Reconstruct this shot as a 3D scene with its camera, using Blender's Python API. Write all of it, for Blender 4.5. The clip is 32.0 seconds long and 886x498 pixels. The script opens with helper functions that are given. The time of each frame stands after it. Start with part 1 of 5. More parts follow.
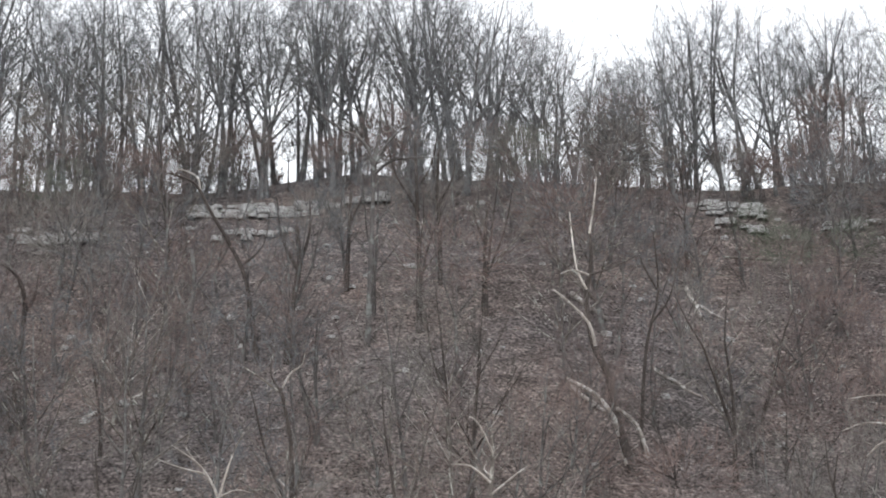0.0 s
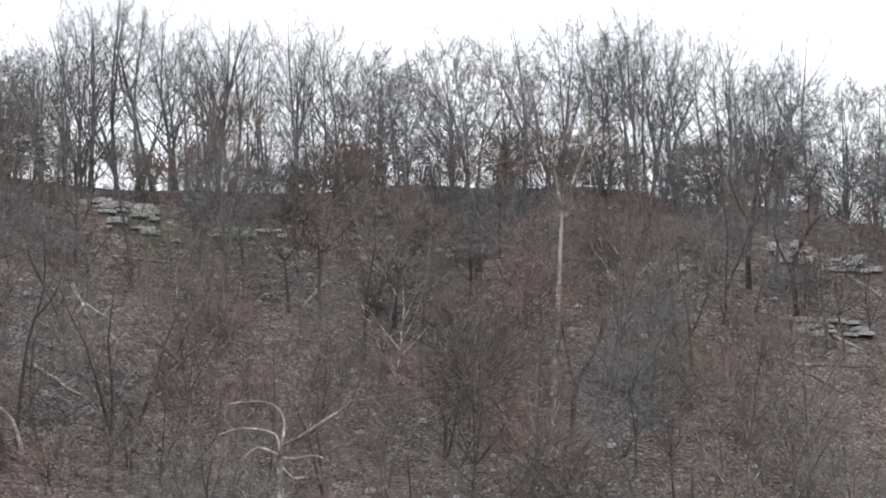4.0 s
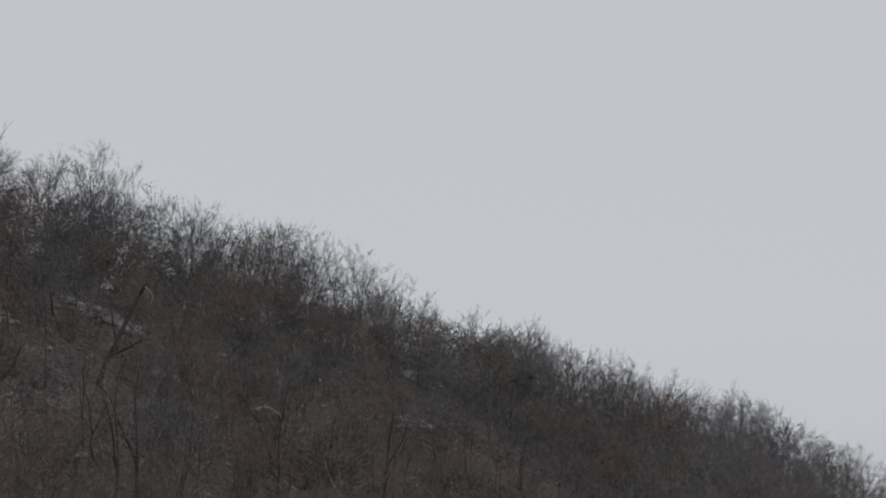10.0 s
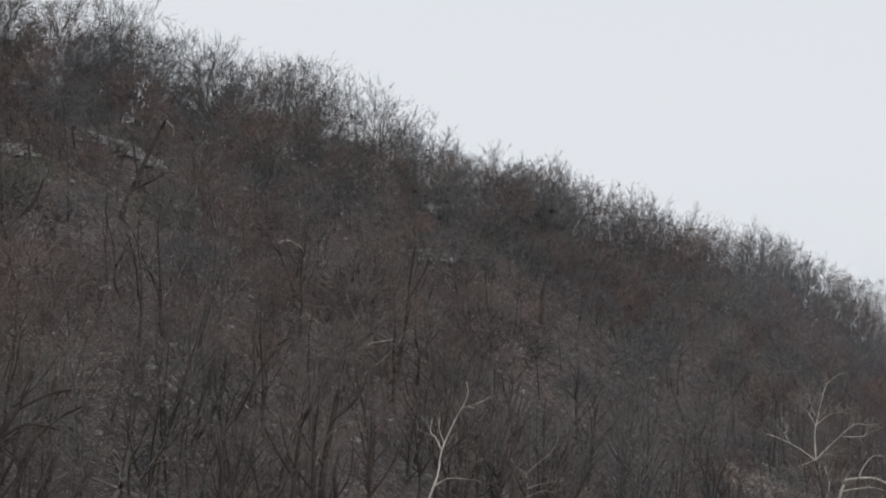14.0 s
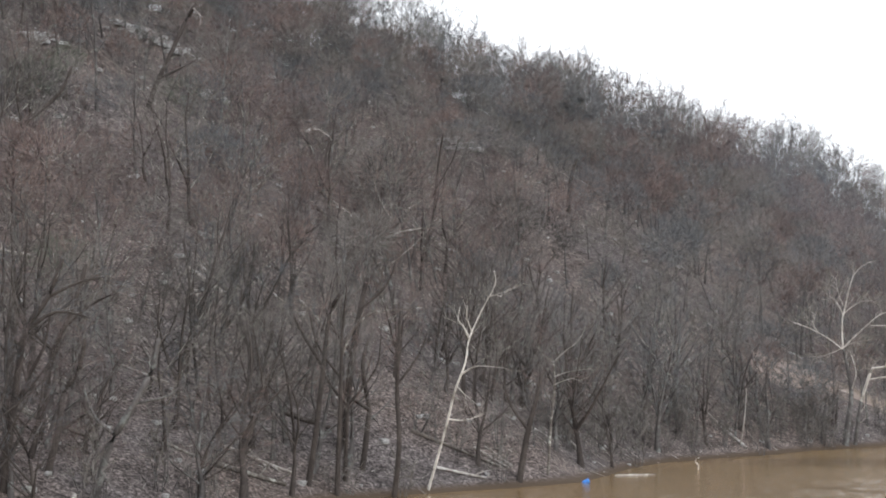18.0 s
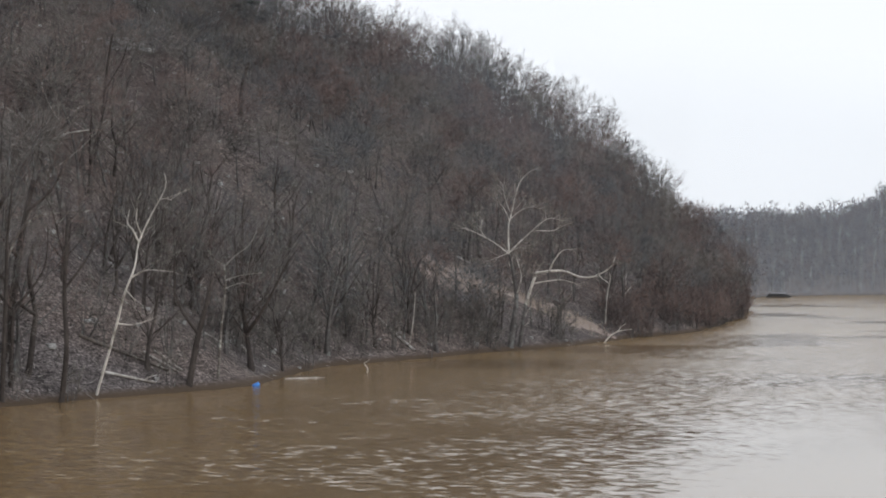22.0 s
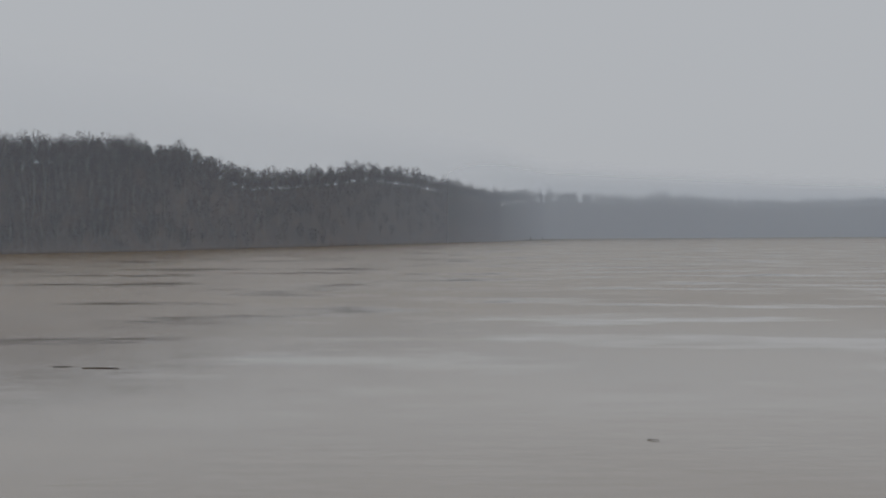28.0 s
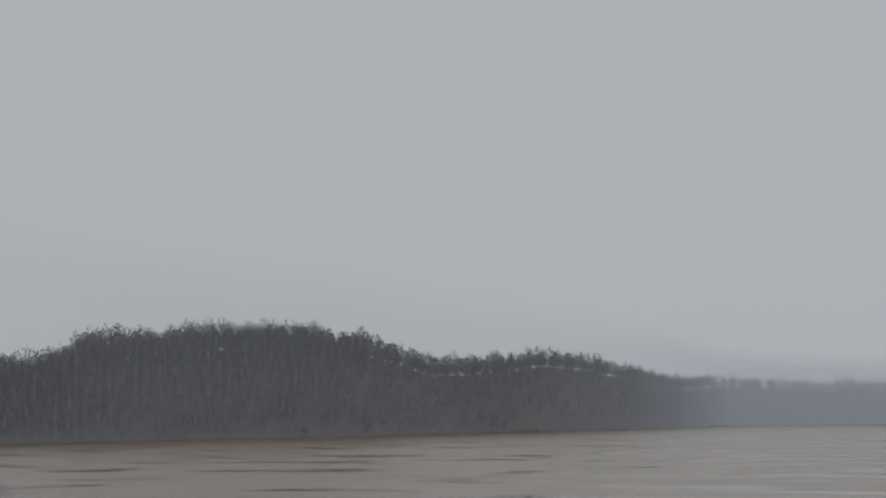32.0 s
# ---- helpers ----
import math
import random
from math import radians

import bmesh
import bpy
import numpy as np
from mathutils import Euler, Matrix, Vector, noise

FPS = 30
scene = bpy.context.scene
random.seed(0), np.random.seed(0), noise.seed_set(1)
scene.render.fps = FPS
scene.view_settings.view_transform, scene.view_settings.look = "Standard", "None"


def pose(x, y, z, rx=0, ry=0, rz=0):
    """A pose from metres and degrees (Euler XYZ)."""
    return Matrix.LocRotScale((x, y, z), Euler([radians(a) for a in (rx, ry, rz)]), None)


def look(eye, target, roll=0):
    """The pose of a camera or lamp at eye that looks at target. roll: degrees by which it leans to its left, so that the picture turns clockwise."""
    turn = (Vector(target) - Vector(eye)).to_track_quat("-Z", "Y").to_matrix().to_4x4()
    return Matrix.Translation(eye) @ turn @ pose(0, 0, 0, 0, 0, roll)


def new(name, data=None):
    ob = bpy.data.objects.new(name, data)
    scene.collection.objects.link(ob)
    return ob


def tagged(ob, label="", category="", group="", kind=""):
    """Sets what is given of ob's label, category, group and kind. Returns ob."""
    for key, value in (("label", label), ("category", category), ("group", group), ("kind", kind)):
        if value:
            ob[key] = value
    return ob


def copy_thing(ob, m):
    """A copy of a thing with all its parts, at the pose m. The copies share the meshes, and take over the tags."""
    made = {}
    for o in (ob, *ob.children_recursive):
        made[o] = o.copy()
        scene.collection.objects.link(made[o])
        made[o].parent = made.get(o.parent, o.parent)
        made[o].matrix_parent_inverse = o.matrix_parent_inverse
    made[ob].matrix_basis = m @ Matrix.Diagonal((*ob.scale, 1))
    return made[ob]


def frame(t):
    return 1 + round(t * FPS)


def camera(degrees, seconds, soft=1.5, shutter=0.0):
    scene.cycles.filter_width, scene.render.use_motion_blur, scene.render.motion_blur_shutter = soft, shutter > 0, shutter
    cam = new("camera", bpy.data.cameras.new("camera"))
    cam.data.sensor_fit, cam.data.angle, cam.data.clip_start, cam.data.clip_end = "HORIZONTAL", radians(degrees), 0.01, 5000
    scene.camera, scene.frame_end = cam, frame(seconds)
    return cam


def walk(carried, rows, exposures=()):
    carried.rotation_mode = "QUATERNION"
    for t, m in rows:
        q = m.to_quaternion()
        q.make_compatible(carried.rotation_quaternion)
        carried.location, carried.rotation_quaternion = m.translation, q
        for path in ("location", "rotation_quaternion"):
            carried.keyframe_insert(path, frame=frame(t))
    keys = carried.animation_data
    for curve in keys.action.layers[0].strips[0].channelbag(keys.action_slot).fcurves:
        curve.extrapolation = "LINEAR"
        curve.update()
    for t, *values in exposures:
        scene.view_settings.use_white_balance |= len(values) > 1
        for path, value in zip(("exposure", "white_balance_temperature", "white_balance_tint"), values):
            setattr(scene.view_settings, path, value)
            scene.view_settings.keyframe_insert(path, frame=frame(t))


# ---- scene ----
# ---- camera: stands 12 m over the river and turns on the spot ----
EYE_Z = 12.0
cam = camera(25.65, 32.0, soft=1.9)
# seconds, bearing clockwise from +y, tilt upwards, roll
TURNS = [
(0.0, 0.000, 12.682, -0.278),
    (0.5, 2.086, 12.695, -0.293),
    (1.0, 3.773, 12.695, -0.310),
    (1.5, 5.870, 12.688, -0.312),
    (2.0, 8.055, 12.673, -0.325),
    (2.5, 10.430, 12.640, -0.331),
    (4.5, 21.108, 12.608, -0.306),
    (5.0, 24.099, 12.599, -0.284),
    (5.5, 27.147, 12.592, -0.284),
    (6.0, 30.193, 12.577, -0.306),
    (6.5, 33.245, 12.577, -0.328),
    (7.0, 36.434, 12.560, -0.331),
    (7.5, 39.856, 12.531, -0.351),
    (8.0, 43.473, 12.501, -0.333),
    (8.5, 47.178, 12.484, -0.295),
    (9.0, 50.958, 11.655, -0.283),
    (9.5, 53.863, 11.540, -0.271),
    (10.0, 54.530, 11.517, -0.215),
    (10.5, 54.440, 11.505, -0.209),
    (11.0, 54.356, 9.994, -0.180),
    (11.5, 54.265, 8.796, -0.152),
    (12.0, 54.182, 8.687, -0.133),
    (12.5, 54.113, 8.138, -0.114),
    (13.0, 54.011, 7.474, -0.102),
    (13.5, 53.935, 7.398, -0.090),
    (14.0, 53.881, 6.631, -0.074),
    (14.5, 53.751, 6.369, -0.054),
    (16.5, 53.262, 4.656, -0.013),
    (17.0, 53.184, 4.147, -0.002),
    (17.5, 53.108, 4.066, 0.005),
    (18.0, 53.059, 3.355, 0.026),
    (18.5, 54.858, 3.120, 0.064),
    (19.0, 58.117, 3.090, 0.070),
    (19.5, 60.922, 3.107, 0.081),
    (20.0, 62.265, 2.640, 0.091),
    (20.5, 62.935, 1.734, 0.099),
    (21.0, 62.871, 1.638, 0.080),
    (21.5, 62.782, 1.579, 0.068),
    (22.0, 62.717, 0.543, 0.081),
    (22.5, 62.654, 0.046, 0.045),
    (23.0, 62.949, -0.564, 0.038),
    (23.5, 66.566, -0.615, 0.074),
    (24.0, 70.737, -0.609, 0.102),
    (24.5, 73.151, -0.579, 0.100),
    (25.0, 73.837, -0.569, 0.106),
    (25.5, 78.000, -0.559, 0.074),
    (26.0, 82.757, -0.584, 0.086),
    (26.5, 85.177, -0.581, 0.048),
    (28.5, 92.299, -0.572, 0.043),
    (29.0, 92.399, -0.586, 0.050),
    (29.5, 92.131, -0.596, 0.043),
    (30.0, 91.074, -0.602, 0.037),
    (30.5, 90.645, -0.605, 0.022),
    (31.0, 89.897, -0.016, 0.002),
    (31.5, 88.083, 2.092, -0.008),
    (32.0, 86.073, 4.926, -0.014),
]
EXPOSURES = [(0, 0.7), (4, 0.6), (5, 0.45), (6, 0.25), (7, -0.05), (8, -0.3), (9, -0.55), (10.5, -0.96), (12, -1.02), (13, -0.62), (14, -0.38), (15.5, 0.05), (17, 0.4),
             (19, 0.78), (20, 0.4), (23, -0.06), (24, -0.12), (25, -0.28), (26, -0.58), (28.5, -1.24), (30, -1.32), (32, -1.2)]
walk(cam, [(t, pose(0, 0, EYE_Z, 90 + p, 0, -b) @ pose(0, 0, 0, 0, 0, r)) for t, b, p, r in TURNS], EXPOSURES)

# ---- overcast daylight ----
world = bpy.data.worlds.new("overcast_sky")
scene.world = world
world.use_nodes = True
wn, wl = world.node_tree.nodes, world.node_tree.links
wn.clear()
sky = wn.new("ShaderNodeTexSky")
sky.sky_type, sky.sun_disc = "NISHITA", False
sky.sun_elevation, sky.sun_rotation = radians(48), radians(-150)
sky.air_density, sky.dust_density = 1.0, 3.0
soft_sky = wn.new("ShaderNodeHueSaturation")
soft_sky.inputs["Saturation"].default_value = 0.25
soft_sky.inputs["Value"].default_value = 0.10
cloud = wn.new("ShaderNodeMix")
cloud.data_type, cloud.blend_type = "RGBA", "MIX"
cloud.inputs["Factor"].default_value = 0.85
cloud.inputs["B"].default_value = (0.99, 1.03, 1.09, 1)
bg = wn.new("ShaderNodeBackground")
bg.inputs["Strength"].default_value = 1.08
wo = wn.new("ShaderNodeOutputWorld")
wl.new(sky.outputs[0], soft_sky.inputs["Color"])
wl.new(soft_sky.outputs[0], cloud.inputs["A"])
wl.new(cloud.outputs["Result"], bg.inputs["Color"])
wl.new(bg.outputs[0], wo.inputs["Surface"])
sun_data = bpy.data.lights.new("sun", "SUN")
sun_data.energy, sun_data.angle, sun_data.color = 0.6, radians(35), (1.0, 0.97, 0.93)
sun = new("sun", sun_data)
sun.matrix_world = look((60, -120, 200), (120, 150, 0))


# ---- materials ----
def mat(name):
    m = bpy.data.materials.new(name)
    m.use_nodes = True
    n = m.node_tree.nodes
    return m, n, m.node_tree.links, n["Principled BSDF"]


def noise_node(n, l, scale, detail=4.0, rough=0.6, stretch=None):
    """Noise in world metres, optionally stretched along the axes."""
    geo = n.new("ShaderNodeNewGeometry")
    tex = n.new("ShaderNodeTexNoise")
    tex.inputs["Scale"].default_value, tex.inputs["Detail"].default_value, tex.inputs["Roughness"].default_value = scale, detail, rough
    if stretch:
        mp = n.new("ShaderNodeMapping")
        mp.inputs["Scale"].default_value = stretch
        l.new(geo.outputs["Position"], mp.inputs["Vector"])
        l.new(mp.outputs[0], tex.inputs["Vector"])
    else:
        l.new(geo.outputs["Position"], tex.inputs["Vector"])
    return tex


def ramp(n, l, source, stops):
    r = n.new("ShaderNodeValToRGB")
    el = r.color_ramp.elements
    while len(el) < len(stops):
        el.new(0.5)
    for e, (p, c) in zip(el, stops):
        e.position, e.color = p, (*c, 1)
    l.new(source, r.inputs["Fac"])
    return r


def mix(n, l, fac, a, b, how="MIX"):
    m = n.new("ShaderNodeMix")
    m.data_type, m.blend_type = "RGBA", how
    for key, v in (("Factor", fac), ("A", a), ("B", b)):
        if isinstance(v, (int, float)):
            m.inputs[key].default_value = v
        elif isinstance(v, tuple):
            m.inputs[key].default_value = (*v, 1)
        else:
            l.new(v, m.inputs[key])
    return m.outputs["Result"]


def bump(n, l, bsdf, height, strength, dist):
    b = n.new("ShaderNodeBump")
    b.inputs["Strength"].default_value, b.inputs["Distance"].default_value = strength, dist
    l.new(height, b.inputs["Height"])
    l.new(b.outputs[0], bsdf.inputs["Normal"])


def bark(name, dark, light, fleck=None, grain=2.2):
    """Bark: streaks along the stem, patches of lichen, and a shade of its own for each tree."""
    m, n, l, b = mat(name)
    streak = noise_node(n, l, grain, 5, 0.65, (3.0, 3.0, 0.7))
    patch = noise_node(n, l, 0.35, 3, 0.55)
    c = ramp(n, l, streak.outputs["Fac"], [(0.3, dark), (0.72, light)]).outputs["Color"]
    tone = ramp(n, l, patch.outputs["Fac"], [(0.32, (0.62, 0.6, 0.6)), (0.68, (1.25, 1.22, 1.2))]).outputs["Color"]
    c = mix(n, l, 1.0, c, tone, "MULTIPLY")
    if fleck:
        spot = noise_node(n, l, 1.1, 4, 0.7)
        mask = ramp(n, l, spot.outputs["Fac"], [(0.52, (0, 0, 0)), (0.66, (1, 1, 1))]).outputs["Color"]
        c = mix(n, l, mask, c, fleck)
    l.new(c, b.inputs["Base Color"])
    b.inputs["Roughness"].default_value = 0.92
    b.inputs["Specular IOR Level"].default_value = 0.2
    bump(n, l, b, streak.outputs["Fac"], 0.5, 0.05)
    return m


def twigs(name, a, c2, c3):
    """Fine twigs: their colour drifts from tree to tree."""
    m, n, l, b = mat(name)
    drift = noise_node(n, l, 0.13, 2, 0.5)
    c = ramp(n, l, drift.outputs["Fac"], [(0.4, a), (0.5, c2), (0.6, c3)]).outputs["Color"]
    geo = n.new("ShaderNodeNewGeometry")
    tone = ramp(n, l, geo.outputs["Random Per Island"], [(0.0, (0.85, 0.85, 0.85)), (1.0, (1.15, 1.15, 1.15))]).outputs["Color"]
    l.new(mix(n, l, 1.0, c, tone, "MULTIPLY"), b.inputs["Base Color"])
    b.inputs["Roughness"].default_value = 0.85
    b.inputs["Specular IOR Level"].default_value = 0.25
    return m


BARK = bark("grey_brown_bark", (0.0671, 0.063, 0.0613), (0.153, 0.146, 0.143), (0.202, 0.212, 0.203))
BARK_DARK = bark("dark_wet_bark", (0.042, 0.036, 0.033), (0.098, 0.086, 0.08))
# bark of the crest trees: haze is mixed into its colour as paler grey
BARK_HAZED = bark("hazed_grey_bark", (0.0873, 0.089, 0.0917), (0.194, 0.198, 0.202), (0.233, 0.245, 0.247))
BARK_PALE = bark("pale_peeling_bark", (0.4, 0.38, 0.345), (0.75, 0.73, 0.69), (0.22, 0.2, 0.17), 1.2)
BARK_MOTTLED = bark("mottled_grey_bark", (0.2, 0.195, 0.185), (0.4, 0.39, 0.37), (0.2, 0.19, 0.17), 1.2)
WOOD_DEAD = bark("weathered_dead_wood", (0.2, 0.184, 0.166), (0.45, 0.425, 0.395), (0.58, 0.57, 0.55), 1.6)
BARK_LICHEN = bark("lichened_limb_bark", (0.09, 0.08, 0.072), (0.22, 0.2, 0.18), (0.44, 0.44, 0.40), 1.5)
TWIG_GREY = twigs("grey_twigs", (0.0975, 0.104, 0.11), (0.127, 0.132, 0.14), (0.154, 0.156, 0.161))
TWIG_RED = twigs("reddish_twigs", (0.124, 0.1, 0.0972), (0.167, 0.126, 0.118), (0.197, 0.146, 0.133))
TWIG_TAN = twigs("tan_twigs", (0.162, 0.15, 0.139), (0.175, 0.16, 0.15), (0.19, 0.175, 0.163))
TWIG_DARK = twigs("dark_grey_twigs", (0.058, 0.056, 0.053), (0.07, 0.068, 0.064), (0.088, 0.08, 0.073))
TWIG_MOSS = twigs("mossy_twigs", (0.095, 0.11, 0.082), (0.118, 0.132, 0.1), (0.14, 0.15, 0.122))
TWIG_PALE = twigs("pale_sycamore_twigs", (0.27, 0.25, 0.22), (0.23, 0.21, 0.185), (0.3, 0.28, 0.25))
BARK_FAR = bark("pale_far_bark", (0.12, 0.112, 0.108), (0.3, 0.29, 0.28), None, 0.4)
TWIG_FAR = twigs("far_wood_twigs", (0.082, 0.07, 0.076), (0.096, 0.081, 0.086), (0.106, 0.088, 0.088))


def leaf_litter():
    m, n, l, b = mat("leaf_litter_ground")
    fine = noise_node(n, l, 3.2, 4, 0.7)
    mid = noise_node(n, l, 0.5, 5, 0.65, (1, 1, 1.6))
    broad = noise_node(n, l, 0.06, 3, 0.5)
    c = ramp(n, l, fine.outputs["Fac"], [(0.38, (0.0263, 0.0225, 0.0208)), (0.47, (0.099, 0.0892, 0.0862)), (0.56, (0.169, 0.149, 0.143)), (0.65, (0.315, 0.29, 0.275))]).outputs["Color"]
    tone = ramp(n, l, mid.outputs["Fac"], [(0.34, (0.5, 0.48, 0.47)), (0.55, (1.0, 0.98, 0.97)), (0.7, (1.25, 1.2, 1.18))]).outputs["Color"]
    c = mix(n, l, 1.0, c, tone, "MULTIPLY")
    wide = ramp(n, l, broad.outputs["Fac"], [(0.38, (0.9, 0.9, 0.93)), (0.62, (1.1, 1.02, 0.98))]).outputs["Color"]
    c = mix(n, l, 1.0, c, wide, "MULTIPLY")
    # silt along the flooded edge
    geo = n.new("ShaderNodeNewGeometry")
    sep = n.new("ShaderNodeSeparateXYZ")
    l.new(geo.outputs["Position"], sep.inputs[0])
    silt = n.new("ShaderNodeMapRange")
    silt.inputs["From Min"].default_value, silt.inputs["From Max"].default_value = 0.8, 0.25
    l.new(sep.outputs["Z"], silt.inputs["Value"])
    c = mix(n, l, silt.outputs[0], c, (0.075, 0.054, 0.038))
    l.new(c, b.inputs["Base Color"])
    b.inputs["Roughness"].default_value = 0.95
    b.inputs["Specular IOR Level"].default_value = 0.15
    bump(n, l, b, fine.outputs["Fac"], 0.8, 0.15)
    return m


def rock():
    m, n, l, b = mat("grey_sandstone")
    grain = noise_node(n, l, 3.0, 6, 0.7, (1, 1, 3.5))
    moss = noise_node(n, l, 0.55, 4, 0.6)
    c = ramp(n, l, grain.outputs["Fac"], [(0.3, (0.16, 0.156, 0.152)), (0.5, (0.32, 0.316, 0.308)), (0.68, (0.54, 0.54, 0.53))]).outputs["Color"]
    mask = ramp(n, l, moss.outputs["Fac"], [(0.58, (0, 0, 0)), (0.7, (0.7, 0.7, 0.7))]).outputs["Color"]
    c = mix(n, l, mask, c, (0.15, 0.165, 0.12))
    l.new(c, b.inputs["Base Color"])
    b.inputs["Roughness"].default_value = 0.9
    bump(n, l, b, grain.outputs["Fac"], 0.9, 0.12)
    return m


def river():
    m, n, l, b = mat("muddy_river_water")
    silt = noise_node(n, l, 0.02, 4, 0.6, (0.5, 1.6, 1))
    c = ramp(n, l, silt.outputs["Fac"], [(0.35, (0.185, 0.118, 0.05)), (0.65, (0.23, 0.152, 0.073))]).outputs["Color"]
    l.new(c, b.inputs["Base Color"])
    b.inputs["IOR"].default_value = 1.33
    b.inputs["Specular IOR Level"].default_value = 0.9
    # slicks and ruffled bands across the current
    band = noise_node(n, l, 0.045, 4, 0.6, (0.8, 0.55, 1))
    gloss = ramp(n, l, band.outputs["Fac"], [(0.36, (0.02, 0.02, 0.02)), (0.5, (0.19, 0.19, 0.19))])
    # wave slopes: fine chop that comes and goes with the gusts, over a slow swell
    chop = noise_node(n, l, 1.25, 6, 0.68, (1.0, 0.5, 1))
    swell = noise_node(n, l, 0.06, 3, 0.55, (0.6, 1.2, 1))
    gust = noise_node(n, l, 0.05, 5, 0.65, (1.1, 0.5, 1))
    strength = ramp(n, l, gust.outputs["Fac"], [(0.4, (0.4, 0.4, 0.4)), (0.62, (1.2, 1.2, 1.2))]).outputs["Color"]
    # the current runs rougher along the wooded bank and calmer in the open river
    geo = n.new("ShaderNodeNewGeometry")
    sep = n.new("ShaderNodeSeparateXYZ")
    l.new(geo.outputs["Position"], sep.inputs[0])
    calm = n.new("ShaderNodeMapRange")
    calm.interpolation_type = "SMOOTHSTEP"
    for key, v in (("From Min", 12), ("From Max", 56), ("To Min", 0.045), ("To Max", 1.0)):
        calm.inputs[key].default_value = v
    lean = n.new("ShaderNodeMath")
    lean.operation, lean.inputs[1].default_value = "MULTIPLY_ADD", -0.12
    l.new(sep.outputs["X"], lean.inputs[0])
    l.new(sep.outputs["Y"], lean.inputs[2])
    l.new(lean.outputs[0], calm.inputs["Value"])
    # the open reach is ruffled all over, which blurs what it mirrors
    reach = n.new("ShaderNodeMapRange")
    for key, v in (("From Min", 50), ("From Max", 330), ("To Min", 0.0), ("To Max", 1.0)):
        reach.inputs[key].default_value = v
    l.new(sep.outputs["X"], reach.inputs["Value"])
    rough = n.new("ShaderNodeMath")
    rough.operation, rough.inputs[2].default_value = "MULTIPLY_ADD", 0.06
    l.new(gloss.outputs["Color"], rough.inputs[0])
    l.new(reach.outputs[0], rough.inputs[1])
    l.new(rough.outputs[0], b.inputs["Roughness"])
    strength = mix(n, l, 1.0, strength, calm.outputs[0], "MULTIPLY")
    lee = n.new("ShaderNodeMapRange")
    for key, v in (("From Min", 190), ("From Max", 340), ("To Min", 1.0), ("To Max", 0.6)):
        lee.inputs[key].default_value = v
    l.new(sep.outputs["X"], lee.inputs["Value"])
    strength = mix(n, l, 1.0, strength, lee.outputs[0], "MULTIPLY")
    slope = []
    streak = noise_node(n, l, 0.55, 4, 0.7, (1.0, 0.16, 1))
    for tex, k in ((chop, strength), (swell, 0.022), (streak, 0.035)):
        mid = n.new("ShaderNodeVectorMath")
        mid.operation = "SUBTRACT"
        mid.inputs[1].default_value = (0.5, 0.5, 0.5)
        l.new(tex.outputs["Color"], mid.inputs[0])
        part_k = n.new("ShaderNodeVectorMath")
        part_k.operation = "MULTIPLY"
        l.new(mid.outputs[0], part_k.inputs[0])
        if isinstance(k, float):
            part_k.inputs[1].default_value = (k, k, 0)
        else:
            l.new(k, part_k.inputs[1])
        slope.append(part_k.outputs[0])
    total = n.new("ShaderNodeVectorMath")
    l.new(slope[0], total.inputs[0])
    l.new(slope[1], total.inputs[1])
    fine = n.new("ShaderNodeVectorMath")
    l.new(total.outputs[0], fine.inputs[0])
    l.new(slope[2], fine.inputs[1])
    flat = n.new("ShaderNodeVectorMath")
    flat.operation = "MULTIPLY_ADD"
    flat.inputs[1].default_value, flat.inputs[2].default_value = (1, 1, 0), (0, 0, 1)
    l.new(fine.outputs[0], flat.inputs[0])
    up = n.new("ShaderNodeVectorMath")
    up.operation = "NORMALIZE"
    l.new(flat.outputs[0], up.inputs[0])
    l.new(up.outputs[0], b.inputs["Normal"])
    return m


def plain(name, colour, rough=0.6, metal=0.0):
    m, n, l, b = mat(name)
    wear = noise_node(n, l, 3.0, 4, 0.6)
    tone = ramp(n, l, wear.outputs["Fac"], [(0.3, tuple(0.75 * v for v in colour)), (0.7, tuple(min(1, 1.15 * v) for v in colour))])
    l.new(tone.outputs["Color"], b.inputs["Base Color"])
    b.inputs["Roughness"].default_value, b.inputs["Metallic"].default_value = rough, metal
    return m


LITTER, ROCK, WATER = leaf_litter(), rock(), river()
BLUE = plain("blue_plastic", (0.05, 0.24, 0.72), 0.4)
DRY_GRASS = twigs("dry_grass_blades", (0.38, 0.32, 0.26), (0.33, 0.28, 0.22), (0.42, 0.36, 0.3))

CEDAR = twigs("dark_cedar_green", (0.03, 0.045, 0.022), (0.04, 0.055, 0.028), (0.05, 0.06, 0.035))
SAND = plain("pale_sandy_bank", (0.27, 0.215, 0.19), 0.95)
HULL = plain("dark_weathered_hull", (0.03, 0.03, 0.032), 0.7)
COVER = plain("pale_grey_cover", (0.24, 0.24, 0.25), 0.6)


